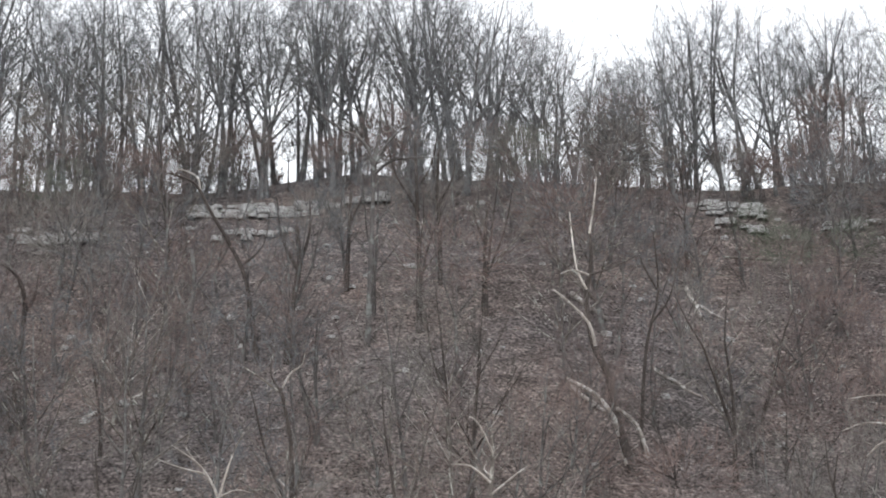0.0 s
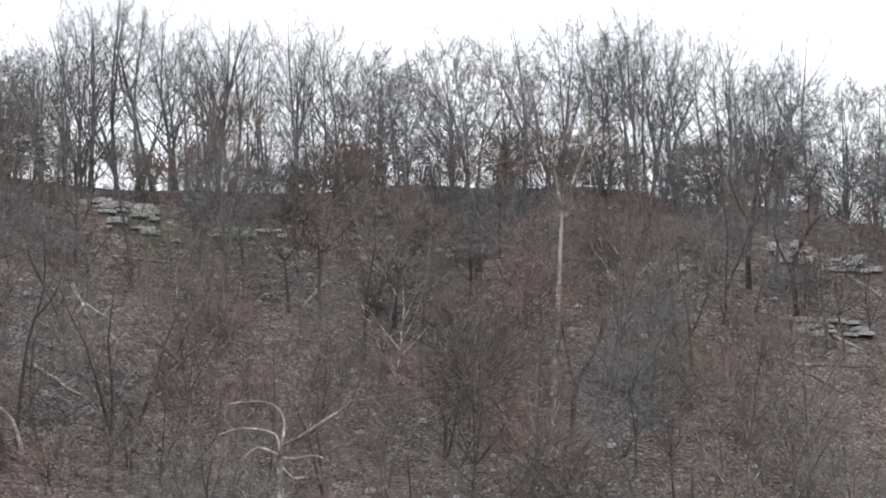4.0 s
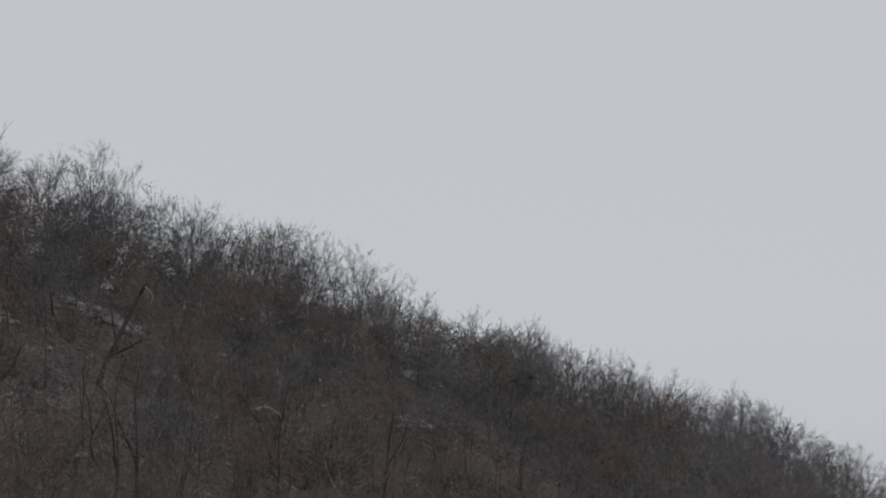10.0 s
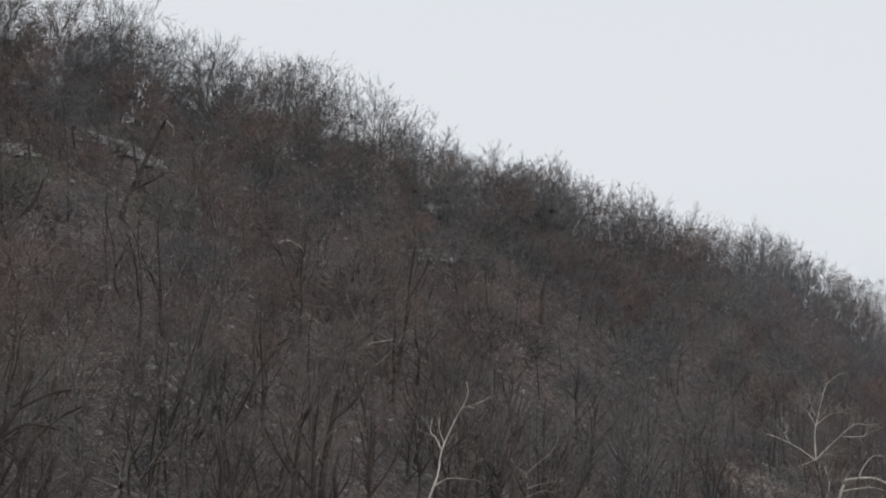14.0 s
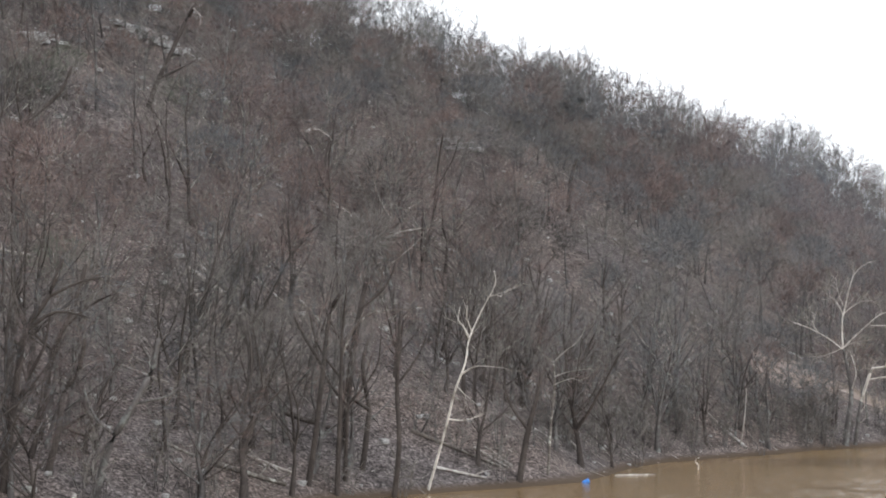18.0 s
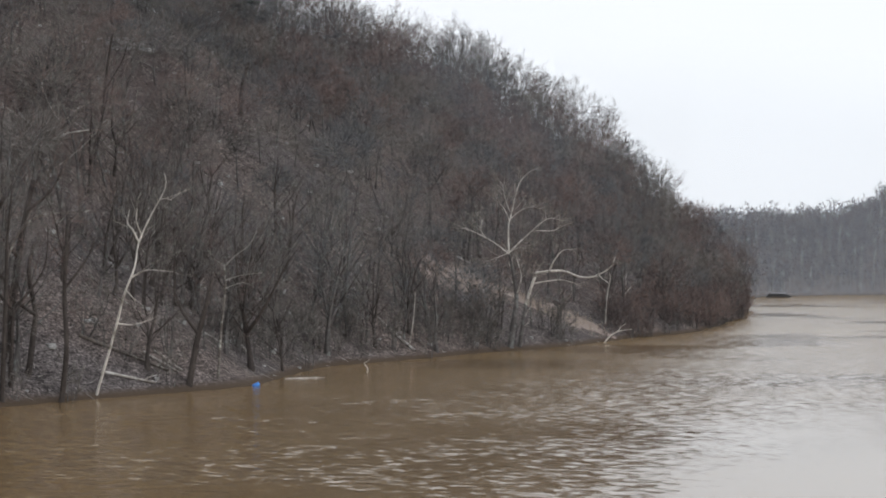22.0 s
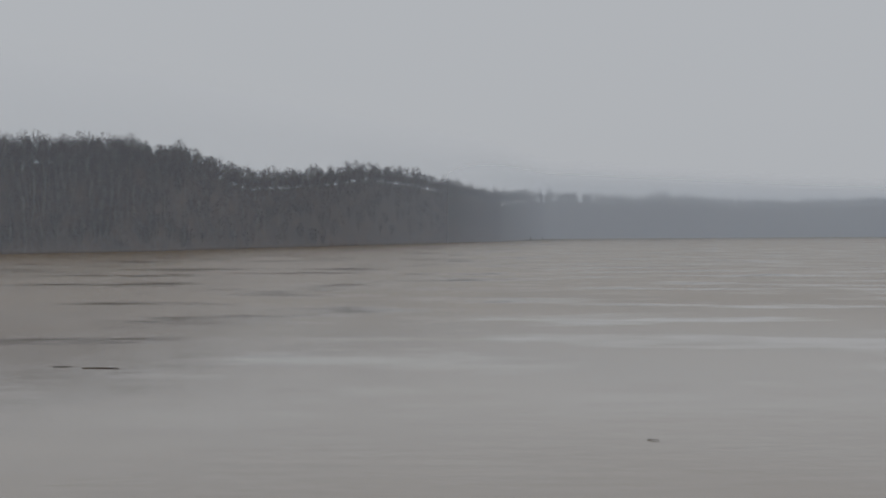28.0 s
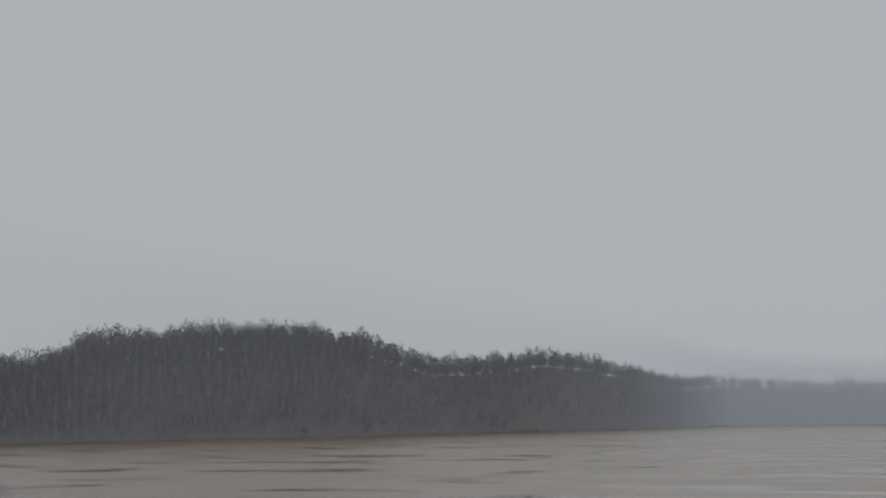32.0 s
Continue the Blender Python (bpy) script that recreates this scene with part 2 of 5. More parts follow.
def mist(name, stops, low, high, y0=None, y1=None):
    """Distance haze painted on a surface: lets most light through, pale blue-white for the rest. stops: its density
    along x; it thins out with height, and towards the water from y1 to y0.
    """
    m, n, l, b = mat(name)
    n.remove(b)
    out = n["Material Output"]
    geo = n.new("ShaderNodeNewGeometry")
    sep = n.new("ShaderNodeSeparateXYZ")
    l.new(geo.outputs["Position"], sep.inputs[0])

    def fade(axis, a, c, to_a, to_c):
        f = n.new("ShaderNodeMapRange")
        f.interpolation_type = "SMOOTHSTEP"
        for key, v in (("From Min", a), ("From Max", c), ("To Min", to_a), ("To Max", to_c)):
            f.inputs[key].default_value = v
        l.new(sep.outputs[axis], f.inputs["Value"])
        return f.outputs[0]

    def times(a, c):
        f = n.new("ShaderNodeMath")
        f.operation = "MULTIPLY"
        l.new(a, f.inputs[0])
        l.new(c, f.inputs[1])
        return f.outputs[0]

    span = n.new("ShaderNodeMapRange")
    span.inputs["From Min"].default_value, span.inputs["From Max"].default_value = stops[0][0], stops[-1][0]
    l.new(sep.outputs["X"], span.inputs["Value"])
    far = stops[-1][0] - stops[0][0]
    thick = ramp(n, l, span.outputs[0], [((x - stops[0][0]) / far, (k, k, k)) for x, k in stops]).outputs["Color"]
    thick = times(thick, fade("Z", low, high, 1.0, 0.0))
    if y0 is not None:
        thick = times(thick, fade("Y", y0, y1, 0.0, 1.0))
    haze_tint = n.new("ShaderNodeBsdfDiffuse")
    haze_tint.inputs["Color"].default_value = (0.79, 0.88, 1.0, 1)
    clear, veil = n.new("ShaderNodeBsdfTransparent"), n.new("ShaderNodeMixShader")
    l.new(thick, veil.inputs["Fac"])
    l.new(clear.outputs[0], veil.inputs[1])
    l.new(haze_tint.outputs[0], veil.inputs[2])
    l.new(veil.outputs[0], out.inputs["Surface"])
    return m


# ---- the lie of the land ----
NEAR_X = (-3000, -100, 100, 165, 206, 300, 354, 437, 547, 575, 590, 600)
NEAR_SHORE = (110, 110, 108, 109, 120, 121, 127, 147, 182, 240, 330, 900)
CREST_X = (-3000, -36, -9, 15, 35, 70, 100, 130, 150, 214, 263, 284, 306, 350, 400, 450, 515, 560, 600)
CREST_Z = (69, 69.5, 71, 69, 68.5, 71.3, 72.3, 73, 71, 68, 67, 65, 58, 57, 53, 51, 46, 34, 0)
TREELINE_X = (-60, -26, 0, 14, 19, 23, 27, 42, 60, 68, 76, 93, 100, 108, 125, 131, 136, 143, 147, 155, 175, 195, 212, 219, 245, 251, 263, 282, 288, 297, 306, 350, 377, 450, 480, 516, 548, 590, 640)
TREELINE_Z = (99, 98, 95, 88, 82.5, 85, 91, 92, 90, 88, 92, 94, 96.5, 94.5, 96.5, 94.5, 91, 87, 91.5, 91.5, 89, 87.5, 90, 86, 87, 85, 87.5, 86.5, 81.5, 82.5, 77, 78, 74.5, 72.5, 69, 65.5, 55, 42.5, 35)
# the far banks, by bearing from the river: distance of the shore, and the angle up to the crowns
FAR_B = (60, 70, 72.0, 76, 78.2, 83.0, 88.0, 91.0, 93.0, 94.5, 98.8, 103.9, 112)
FAR_D = (900, 800, 815, 930, 1000, 1130, 1465, 1830, 2150, 2720, 3130, 3690, 4300)
CROWN_B = (60, 71.0, 72.2, 73.5, 74.5, 75.15, 75.7, 77.6, 79.2, 80.4, 82.6, 83.1, 83.7, 84.4, 85.0, 85.7, 86.7, 87.7, 89.0, 89.7, 90.7, 91.3, 92.2, 92.8, 94.0, 95.5, 97.1, 97.8, 98.8, 101.2, 104, 112)
CROWN_A = (1.8, 1.79, 1.74, 1.65, 1.9, 2.04, 2.37, 2.54, 2.72, 2.66, 2.63, 2.44, 2.48, 2.33, 2.11, 1.81, 1.79, 1.88, 1.98, 1.86, 1.74, 1.54, 1.38, 1.2, 1.2, 1.15, 1.0, 1.11, 1.01, 0.89, 0.96, 0.95)


def wave(x, y, seed, size):
    """Cheap smooth unevenness, between about -1 and 1."""
    a = np.sin(x / size + 1.7 * seed + 1.3 * np.sin(y / size * 0.7 + seed))
    b = np.sin(y / size * 1.13 - 2.1 * seed + 1.1 * np.sin(x / size * 0.61 + 2 * seed))
    return 0.5 * (a + b)


def ground(x, y):
    """Height of the ground over the water at (x, y), for numbers or arrays."""
    x, y = np.asarray(x, float), np.asarray(y, float)
    shore = np.interp(x, NEAR_X, NEAR_SHORE) + 1.6 * wave(x, 0 * y, 3, 9.0)
    top = np.interp(x, CREST_X, CREST_Z)
    run = np.maximum(220 - shore, 45)
    s = (y - shore) / run
    up = np.clip(s, 0, 1)
    prof = 0.80 * up + 0.20 * up * up * (3 - 2 * up)
    z = top * prof - np.maximum(s - 1, 0) * run * 0.10
    z = z + np.clip(s * 6, 0, 1) * np.clip(top / 20, 0, 1) * (1.5 * wave(x, y, 1, 14) + 0.5 * wave(x, y, 2, 4.2))
    near = np.where(s < 0, np.maximum(s * run * 0.35, -4), z)
    near = np.where(top <= 0.5, -4, near)
    b, d = np.degrees(np.arctan2(x, y)), np.hypot(x, y)
    shore = np.interp(b, FAR_B, FAR_D)
    n = d - shore
    s = np.clip(n / 85, 0, 1)
    top = EYE_Z + (shore + 90) * np.tan(np.radians(np.interp(b, CROWN_B, CROWN_A))) - 15.0
    far = top * s * (2 - s) + np.clip(n / 30, 0, 1) * 1.2 * wave(x, y, 5, 40)
    far = far * (1 - np.clip((n - 140) / 90, 0, 1)) + np.clip((n - 140) / 90, 0, 1) * 1.0
    far = np.where(n < 0, np.maximum(n * 0.35, -4), far)
    far = np.where((x < 590) | (b < 60) | (b > 112), -4, far)
    bank = -170 - 0.45 * np.maximum(x, 0)
    other = np.clip((bank - y) * 0.2, -4, 7)
    return np.maximum(np.maximum(near, far), other)


def treeline(x, y):
    """Height over the water that the crowns of the ridge reach, carried on over the ground beside it."""
    return EYE_Z + (np.interp(222.0 * x / y, TREELINE_X, TREELINE_Z) - EYE_Z) * y / 222.0


# ---- building tools ----
def axis_frame(d):
    """Two unit vectors square to d."""
    x, y, z = float(d[0]), float(d[1]), float(d[2])
    n = max(math.sqrt(x * x + y * y + z * z), 1e-9)
    x, y, z = x / n, y / n, z / n
    u = (y, -x, 0.0) if abs(z) < 0.9 else (0.0, z, -y)
    n = math.sqrt(u[0] ** 2 + u[1] ** 2 + u[2] ** 2)
    u = (u[0] / n, u[1] / n, u[2] / n)
    return np.array(u), np.array((y * u[2] - z * u[1], z * u[0] - x * u[2], x * u[1] - y * u[0]))


def units(v):
    """Rows of v, each made one long."""
    return v / np.maximum(np.linalg.norm(v, axis=1, keepdims=True), 1e-9)


class Buf:
    """Triangles of one mesh while it grows."""

    def __init__(self):
        self.v, self.f, self.m, self.fine = [], [], [], []

    def tube(self, pts, radii, sides, m=0, tip=True):
        """A stem along pts; the last ring closes to a point."""
        base, k = len(self.v), len(pts)
        for i, p in enumerate(pts):
            d = pts[min(i + 1, k - 1)] - pts[max(i - 1, 0)]
            u, w = axis_frame(d)
            for s in range(sides):
                a = 2 * math.pi * s / sides
                self.v.append(p + radii[i] * (math.cos(a) * u + math.sin(a) * w))
        for i in range(k - 1):
            for s in range(sides):
                a, b = base + i * sides + s, base + i * sides + (s + 1) % sides
                self.f += [(a, b, b + sides), (a, b + sides, a + sides)]
                self.m += [m, m]
        for ring, p in ((k - 1, pts[-1]),) + (() if tip else ((0, pts[0]),)):
            c = len(self.v)
            self.v.append(p)
            for s in range(sides):
                self.f.append((base + ring * sides + s, base + ring * sides + (s + 1) % sides, c))
                self.m.append(m)

    def spike(self, p, d, width, m=0, solid=True):
        """A twig from p along d, tapering to its tip."""
        u, w = axis_frame(d)
        b = len(self.v)
        if solid:
            self.v += [p + 0.6 * width * u, p - 0.3 * width * u + 0.52 * width * w, p - 0.3 * width * u - 0.52 * width * w, p + d]
            self.f += [(b, b + 1, b + 3), (b + 1, b + 2, b + 3), (b + 2, b, b + 3)]
            self.m += [m, m, m]
        else:
            a = 0.7 * math.sin(b * 1.7) * w + math.cos(b * 1.7) * u
            self.v += [p + 0.5 * width * a, p - 0.5 * width * a, p + d]
            self.f.append((b, b + 1, b + 2))
            self.m.append(m)

    def twigs(self, p, d, width, m, rg):
        """Many flat twigs at once: rows of roots and of ways; rg is a numpy generator."""
        side = units(np.cross(d, rg.normal(size=d.shape))) * 0.5 * width[:, None]
        self.fine.append((np.stack((p + side, p - side, p + d), 1).reshape(-1, 3), m))

    def block(self, centre, size, rng, rot=0.0, rough=0.12, m=0):
        """A rough stone block with uneven corners."""
        b = len(self.v)
        c, s = math.cos(rot), math.sin(rot)
        ring = [(-1, -0.7), (-0.6, -1), (0.7, -1), (1, -0.5), (1, 0.7), (0.5, 1), (-0.7, 1), (-1, 0.6)]
        for z, k in ((-1, 1.0), (0.55, 1.0), (1, 0.86)):
            for x, y in ring:
                x = x * k * (1 + rng.uniform(-rough, rough)) * size[0]
                y = y * k * (1 + rng.uniform(-rough, rough)) * size[1]
                zz = z * size[2] * (1 + rng.uniform(-rough, rough))
                self.v.append(np.array((centre[0] + c * x - s * y, centre[1] + s * x + c * y, centre[2] + zz)))
        for k in range(2):
            for i in range(8):
                a, e = b + 8 * k + i, b + 8 * k + (i + 1) % 8
                self.f += [(a, e, e + 8), (a, e + 8, a + 8)]
                self.m += [m, m]
        for i in range(1, 7):
            self.f.append((b + 16, b + 16 + i, b + 17 + i))
            self.m.append(m)

    def arrays(self):
        v, f, m = [np.array(self.v, float).reshape(-1, 3)], [np.array(self.f, np.int64).reshape(-1, 3)], [np.array(self.m, np.int64)]
        n = len(v[0])
        for tv, tm in self.fine:
            v.append(tv)
            f.append(n + np.arange(len(tv)).reshape(-1, 3))
            m.append(np.full(len(tv) // 3, tm))
            n += len(tv)
        return np.concatenate(v), np.concatenate(f), np.concatenate(m)


def mesh_from(name, arrays, mats, smooth=False):
    v, f, mi = arrays
    me = bpy.data.meshes.new(name)
    me.vertices.add(len(v))
    me.vertices.foreach_set("co", v.astype(np.float32).ravel())
    me.loops.add(3 * len(f))
    me.loops.foreach_set("vertex_index", f.astype(np.int32).ravel())
    me.polygons.add(len(f))
    me.polygons.foreach_set("loop_start", np.arange(0, 3 * len(f), 3, dtype=np.int32))
    me.polygons.foreach_set("material_index", mi.astype(np.int32))
    if smooth:
        me.polygons.foreach_set("use_smooth", np.ones(len(f), bool))
    for m in mats:
        me.materials.append(m)
    me.update(calc_edges=True)
    return me


def part(name, arrays, mats, parent, label="", smooth=False):
    ob = new(name, mesh_from(name, arrays, mats, smooth))
    ob.parent = parent
    return tagged(ob, label)


def joined(name, pieces, mats):
    """One mesh out of many placed copies: pieces are (arrays, 4x4 as numpy)."""
    vs, fs, ms, n = [], [], [], 0
    for (v, f, m), t in pieces:
        vs.append(v @ t[:3, :3].T + t[:3, 3])
        fs.append(f + n)
        ms.append(m)
        n += len(v)
    return mesh_from(name, (np.concatenate(vs), np.concatenate(fs), np.concatenate(ms)), mats)


def stand(x, y, turn, size, lean=0.0, sink=0.25, wide=1.0):
    """The pose of a plant rooted at (x, y): turned, scaled and leaning."""
    m = pose(x, y, float(ground(x, y)) - sink, 0, lean, 0) @ pose(0, 0, 0, 0, 0, turn)
    return m @ Matrix.Diagonal((size * wide, size * wide, size, 1))


def both(a, b):
    """Two sets of arrays as one."""
    return np.concatenate((a[0], b[0])), np.concatenate((a[1], b[1] + len(a[0]))), np.concatenate((a[2], b[2]))


# ---- plants ----
UP = np.array((0.0, 0.0, 1.0))


def path(rng, p, d, length, steps, wander, rise):
    pts, d = [p], d / np.linalg.norm(d)
    for _ in range(steps):
        d = d + np.array([rng.gauss(0, wander) for _ in range(3)]) + rise * UP
        d /= np.linalg.norm(d)
        pts.append(pts[-1] + d * length / steps)
    return pts


def along(pts, s):
    i = min(int(s * (len(pts) - 1)), len(pts) - 2)
    k = s * (len(pts) - 1) - i
    return pts[i] * (1 - k) + pts[i + 1] * k, pts[i + 1] - pts[i]


def unit(v):
    return v / max(np.linalg.norm(v), 1e-9)


def scatter_dir(rng, d, spread, rise):
    """A way off d, thrown to the side and drawn upwards."""
    return unit(unit(d) + spread * np.array((rng.gauss(0, 1), rng.gauss(0, 1), rng.gauss(0, 1))) + rise * UP)


def clothe(buf, rng, pts, r, count, branch_len, sprays, twig_count, twig_len, twig_w, fine, m_branch, m_twig, start=0.25, out=None):
    """Branches along a limb, sprays along the branches, twigs along the sprays; out: the middle of the crown, from which they turn away."""
    roots, ways = [], []
    for i in range(count):
        s = start + (1 - start) * (i + rng.random()) / count
        p, d = along(pts, min(s, 0.999))
        away = unit(d) if out is None else unit(0.55 * unit(d) + unit(p - out))
        ln = branch_len * rng.uniform(0.7, 1.25) * (1.15 - 0.3 * s)
        rb = max(0.022, r * 0.4 * (1.1 - 0.6 * s))
        way = scatter_dir(rng, away, 0.5, 0.08)
        if fine:
            br = path(rng, p, way, ln, 2, 0.2, 0.06)
            buf.tube(br, [rb, rb * 0.65, rb * 0.2], 3, m_branch)
        else:
            br = [p, p + way * ln]
            buf.spike(p, way * ln, rb * 2, m_branch, True)
        for j in range(sprays):
            q, e = along(br, min(0.999, 0.25 + 0.75 * (j + rng.random()) / sprays))
            roots.append(q)
            ways.append(unit(e) * ln)
    if not roots:
        return
    rg = np.random.default_rng(rng.randrange(1 << 30))
    q, e = np.array(roots), np.array(ways)
    n = len(q)
    sp = units(units(e) + rg.normal(0, 0.5, (n, 3)) + 0.08 * UP) * np.linalg.norm(e, axis=1, keepdims=True) * rg.uniform(0.4, 0.75, (n, 1))
    buf.twigs(q, sp, np.full(n, 1.4 * twig_w), m_twig, rg)
    q, sp = np.repeat(q, twig_count, 0), np.repeat(sp, twig_count, 0)
    n = len(q)
    buf.twigs(q + sp * rg.uniform(0.05, 1.0, (n, 1)), units(units(sp) + rg.normal(0, 0.5, (n, 3)) + 0.12 * UP) * twig_len * rg.uniform(0.45, 1.3, (n, 1)),
              twig_w * rg.uniform(0.7, 1.2, n), m_twig, rg)


def bare_tree(seed, height=20.0, girth=0.24, clear=0.4, limbs=10, crown=4.5, branches=5, sprays=3, twig_count=4, twig_len=1.2, twig_w=0.022,
              fine=True, bend=0.05, fork=False, squat=1.0):
    """A leafless tree with a domed crown: arrays of its trunk and of its crown (limbs, branches and twigs). Crown slots: 0 bark, 1 twigs."""
    rng = random.Random(seed)
    trunk, top = Buf(), Buf()
    st = path(rng, np.zeros(3), np.array((rng.gauss(0, 0.06), rng.gauss(0, 0.06), 1.0)), height * 0.84, 7 if fine else 5, bend, 0.06)
    n = len(st)
    rad = [girth * (1 - 0.86 * (i / (n - 1)) ** 0.85) for i in range(n)]
    rad[0] *= 1.35
    trunk.tube(st, rad, 6 if fine else 4)
    half = height * (1 - clear) / 2
    mid = along(st, min(0.95, (clear + (1 - clear) * 0.42) / 0.84))[0]
    if fork:
        p, _ = along(st, clear * 0.9)
        side = path(rng, p, np.array((rng.choice((-1, 1)) * 0.45, rng.gauss(0, 0.25), 1.0)), height * (0.84 - clear * 0.75), 5, bend * 1.5, 0.10)
        trunk.tube(side, [girth * 0.7 * (1 - 0.85 * i / (len(side) - 1)) for i in range(len(side))], 5 if fine else 3)
    for i in range(limbs):
        v = -0.45 + 1.42 * (i + 0.5 * rng.random()) / limbs
        v = min(v, 0.97)
        a = 2.4 * i + rng.uniform(-0.4, 0.4)
        flat = math.sqrt(1 - v * v) * crown * rng.uniform(0.62, 0.95)
        goal = mid + np.array((math.cos(a) * flat, math.sin(a) * flat, v * half * squat * rng.uniform(0.75, 0.95)))
        drop = 0.75 * flat + 0.12 * height
        s = min(0.96, max(clear * 0.8, (goal[2] - drop) / (height * 0.84)))
        src = side if fork and i % 2 else st
        p, _ = along(src, s if src is st else min(0.95, max(0.05, (s - clear * 0.8) / (1 - clear * 0.8))))
        bow = p + 0.55 * (goal - p) + np.array((math.cos(a), math.sin(a), 0)) * 0.14 * flat + np.array([rng.gauss(0, 0.25) for _ in range(3)])
        steps = 4 if fine else 2
        lb = [(1 - t) ** 2 * p + 2 * t * (1 - t) * bow + t * t * goal for t in (k / steps for k in range(steps + 1))]
        r0 = max(0.03, girth * (1 - 0.82 * s ** 0.8) * rng.uniform(0.4, 0.6))
        top.tube(lb, [max(0.015, r0 * (1 - 0.8 * j / steps)) for j in range(steps + 1)], 4 if fine else 3, 0)
        clothe(top, rng, lb, r0, branches, crown * 0.42, sprays, twig_count, twig_len, twig_w, fine, 0, 1, 0.3, mid - np.array((0, 0, 0.3 * half)))
    return trunk.arrays(), top.arrays()


def domed_tree(seed, height=15.0, girth=0.2, wide=3.8, limbs=8, twigs=330, twig_len=1.1, twig_w=0.045):
    """A leafless tree with a round, hazy crown: limbs out of one fork, and a shell of fine twigs that turns outwards."""
    rng = random.Random(seed)
    b = Buf()
    fork = 0.38 * height
    st = path(rng, np.zeros(3), np.array((rng.gauss(0, 0.1), rng.gauss(0, 0.1), 1.0)), fork, 2, 0.06, 0.03)
    b.tube(st, [girth * 1.2, girth * 0.85, girth * 0.7], 4)
    tall = 0.5 * height - 0.45 * fork
    mid = np.array((st[-1][0], st[-1][1], height - tall))
    lump = [(unit(np.array((rng.gauss(0, 1), rng.gauss(0, 1), rng.uniform(-0.2, 1)))), rng.uniform(0.75, 1.05)) for _ in range(7)]
    for i in range(limbs):
        a, v = 2.4 * i + rng.uniform(-0.4, 0.4), -0.3 + 1.2 * i / limbs
        flat = math.sqrt(max(0.05, 1 - v * v)) * wide * 0.8
        goal = mid + np.array((math.cos(a) * flat, math.sin(a) * flat, v * tall * 0.85))
        bow = st[-1] + 0.5 * (goal - st[-1]) + np.array((math.cos(a), math.sin(a), -0.3)) * 0.15 * wide
        b.tube([st[-1], bow, goal], [girth * 0.34, girth * 0.17, 0.015], 3, 0)
    rg = np.random.default_rng(seed)
    d = units(rg.normal((0, 0, 0.25), (1, 1, 0.8), (twigs, 3)))
    out = np.max([k * np.maximum(0.0, d @ c) ** 0.6 for c, k in lump], axis=0)
    p = mid + d * np.array((wide, wide, tall)) * (out * (0.4 + 0.58 * rg.random(twigs) ** 0.6))[:, None]
    b.twigs(p, units(d + rg.normal(0, 0.45, (twigs, 3)) + 0.25 * UP) * twig_len * rg.uniform(0.6, 1.4, (twigs, 1)), twig_w * rg.uniform(0.7, 1.3, twigs), 1, rg)
    return b.arrays()


def thicket(seed, height=5.0, stems=5, branches=5, sprays=2, twig_count=4, twig_w=0.02):
    """A many-stemmed bush of upright shoots."""
    rng = random.Random(seed)
    b = Buf()
    for i in range(stems):
        a = 6.28 * i / stems + rng.random()
        th = rng.uniform(0.1, 0.5)
        p = np.array((0.3 * math.cos(a), 0.3 * math.sin(a), 0.0))
        h = height * rng.uniform(0.6, 1.0)
        st = path(rng, p, np.array((math.cos(a) * th, math.sin(a) * th, 1.0)), h, 4, 0.1, 0.06)
        r = 0.05 * height / 5
        b.tube(st, [r * (1 - 0.8 * j / 4) for j in range(5)], 3, 0)
        clothe(b, rng, st, r, branches, h * 0.3, sprays, twig_count, 0.9, twig_w, False, 0, 1, 0.15)
    return b.arrays()


def shaped_stem(buf, pts, r0, r1, sides=6, m=0, smooth=3):
    """A stem through a few control points, rounded between them."""
    pts = [np.array(p, float) for p in pts]
    out = []
    for i in range(len(pts) - 1):
        p0, p1, p2, p3 = pts[max(i - 1, 0)], pts[i], pts[i + 1], pts[min(i + 2, len(pts) - 1)]
        for k in range(smooth):
            t = k / smooth
            out.append(0.5 * (2 * p1 + (p2 - p0) * t + (2 * p0 - 5 * p1 + 4 * p2 - p3) * t * t + (3 * p1 - p0 - 3 * p2 + p3) * t ** 3))
    out.append(pts[-1])
    n = len(out)
    buf.tube(out, [r0 + (r1 - r0) * i / (n - 1) for i in range(n)], sides, m)
    return out


# ---- ground and river ----
def ground_sheet():
    xs = np.unique(np.concatenate((np.linspace(-1500, -110, 14), np.arange(-110, 645, 2.6), np.arange(650, 1400, 9.0), np.arange(1400, 4900, 26.0), np.array((4900.0,)))))
    ys = np.unique(np.concatenate((np.linspace(-3000, -1150, 12), np.linspace(-1120, -250, 45), np.linspace(-230, 95, 40), np.arange(98, 290, 2.6), np.linspace(295, 620, 40), np.linspace(660, 1500, 10))))
    gx, gy = np.meshgrid(xs, ys, indexing="ij")
    v = np.stack((gx, gy, ground(gx, gy)), -1).reshape(-1, 3)
    n, m = len(xs), len(ys)
    a = (np.arange(n - 1)[:, None] * m + np.arange(m - 1)[None, :]).ravel()
    f = np.concatenate((np.stack((a, a + m, a + m + 1), 1), np.stack((a, a + m + 1, a + 1), 1)))
    ob = new("ground", mesh_from("ground", (v, f, np.zeros(len(f), int)), [LITTER], smooth=True))
    return tagged(ob, "steep wooded hillside ground under brown leaf litter", "ground", kind="structure")


ground_sheet()
wv = np.array(((-1500, -3000, 0), (4900, -3000, 0), (4900, 1500, 0), (-1500, 1500, 0)), float)
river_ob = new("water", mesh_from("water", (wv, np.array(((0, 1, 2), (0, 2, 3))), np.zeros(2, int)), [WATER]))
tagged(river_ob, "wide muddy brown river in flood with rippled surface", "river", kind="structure")


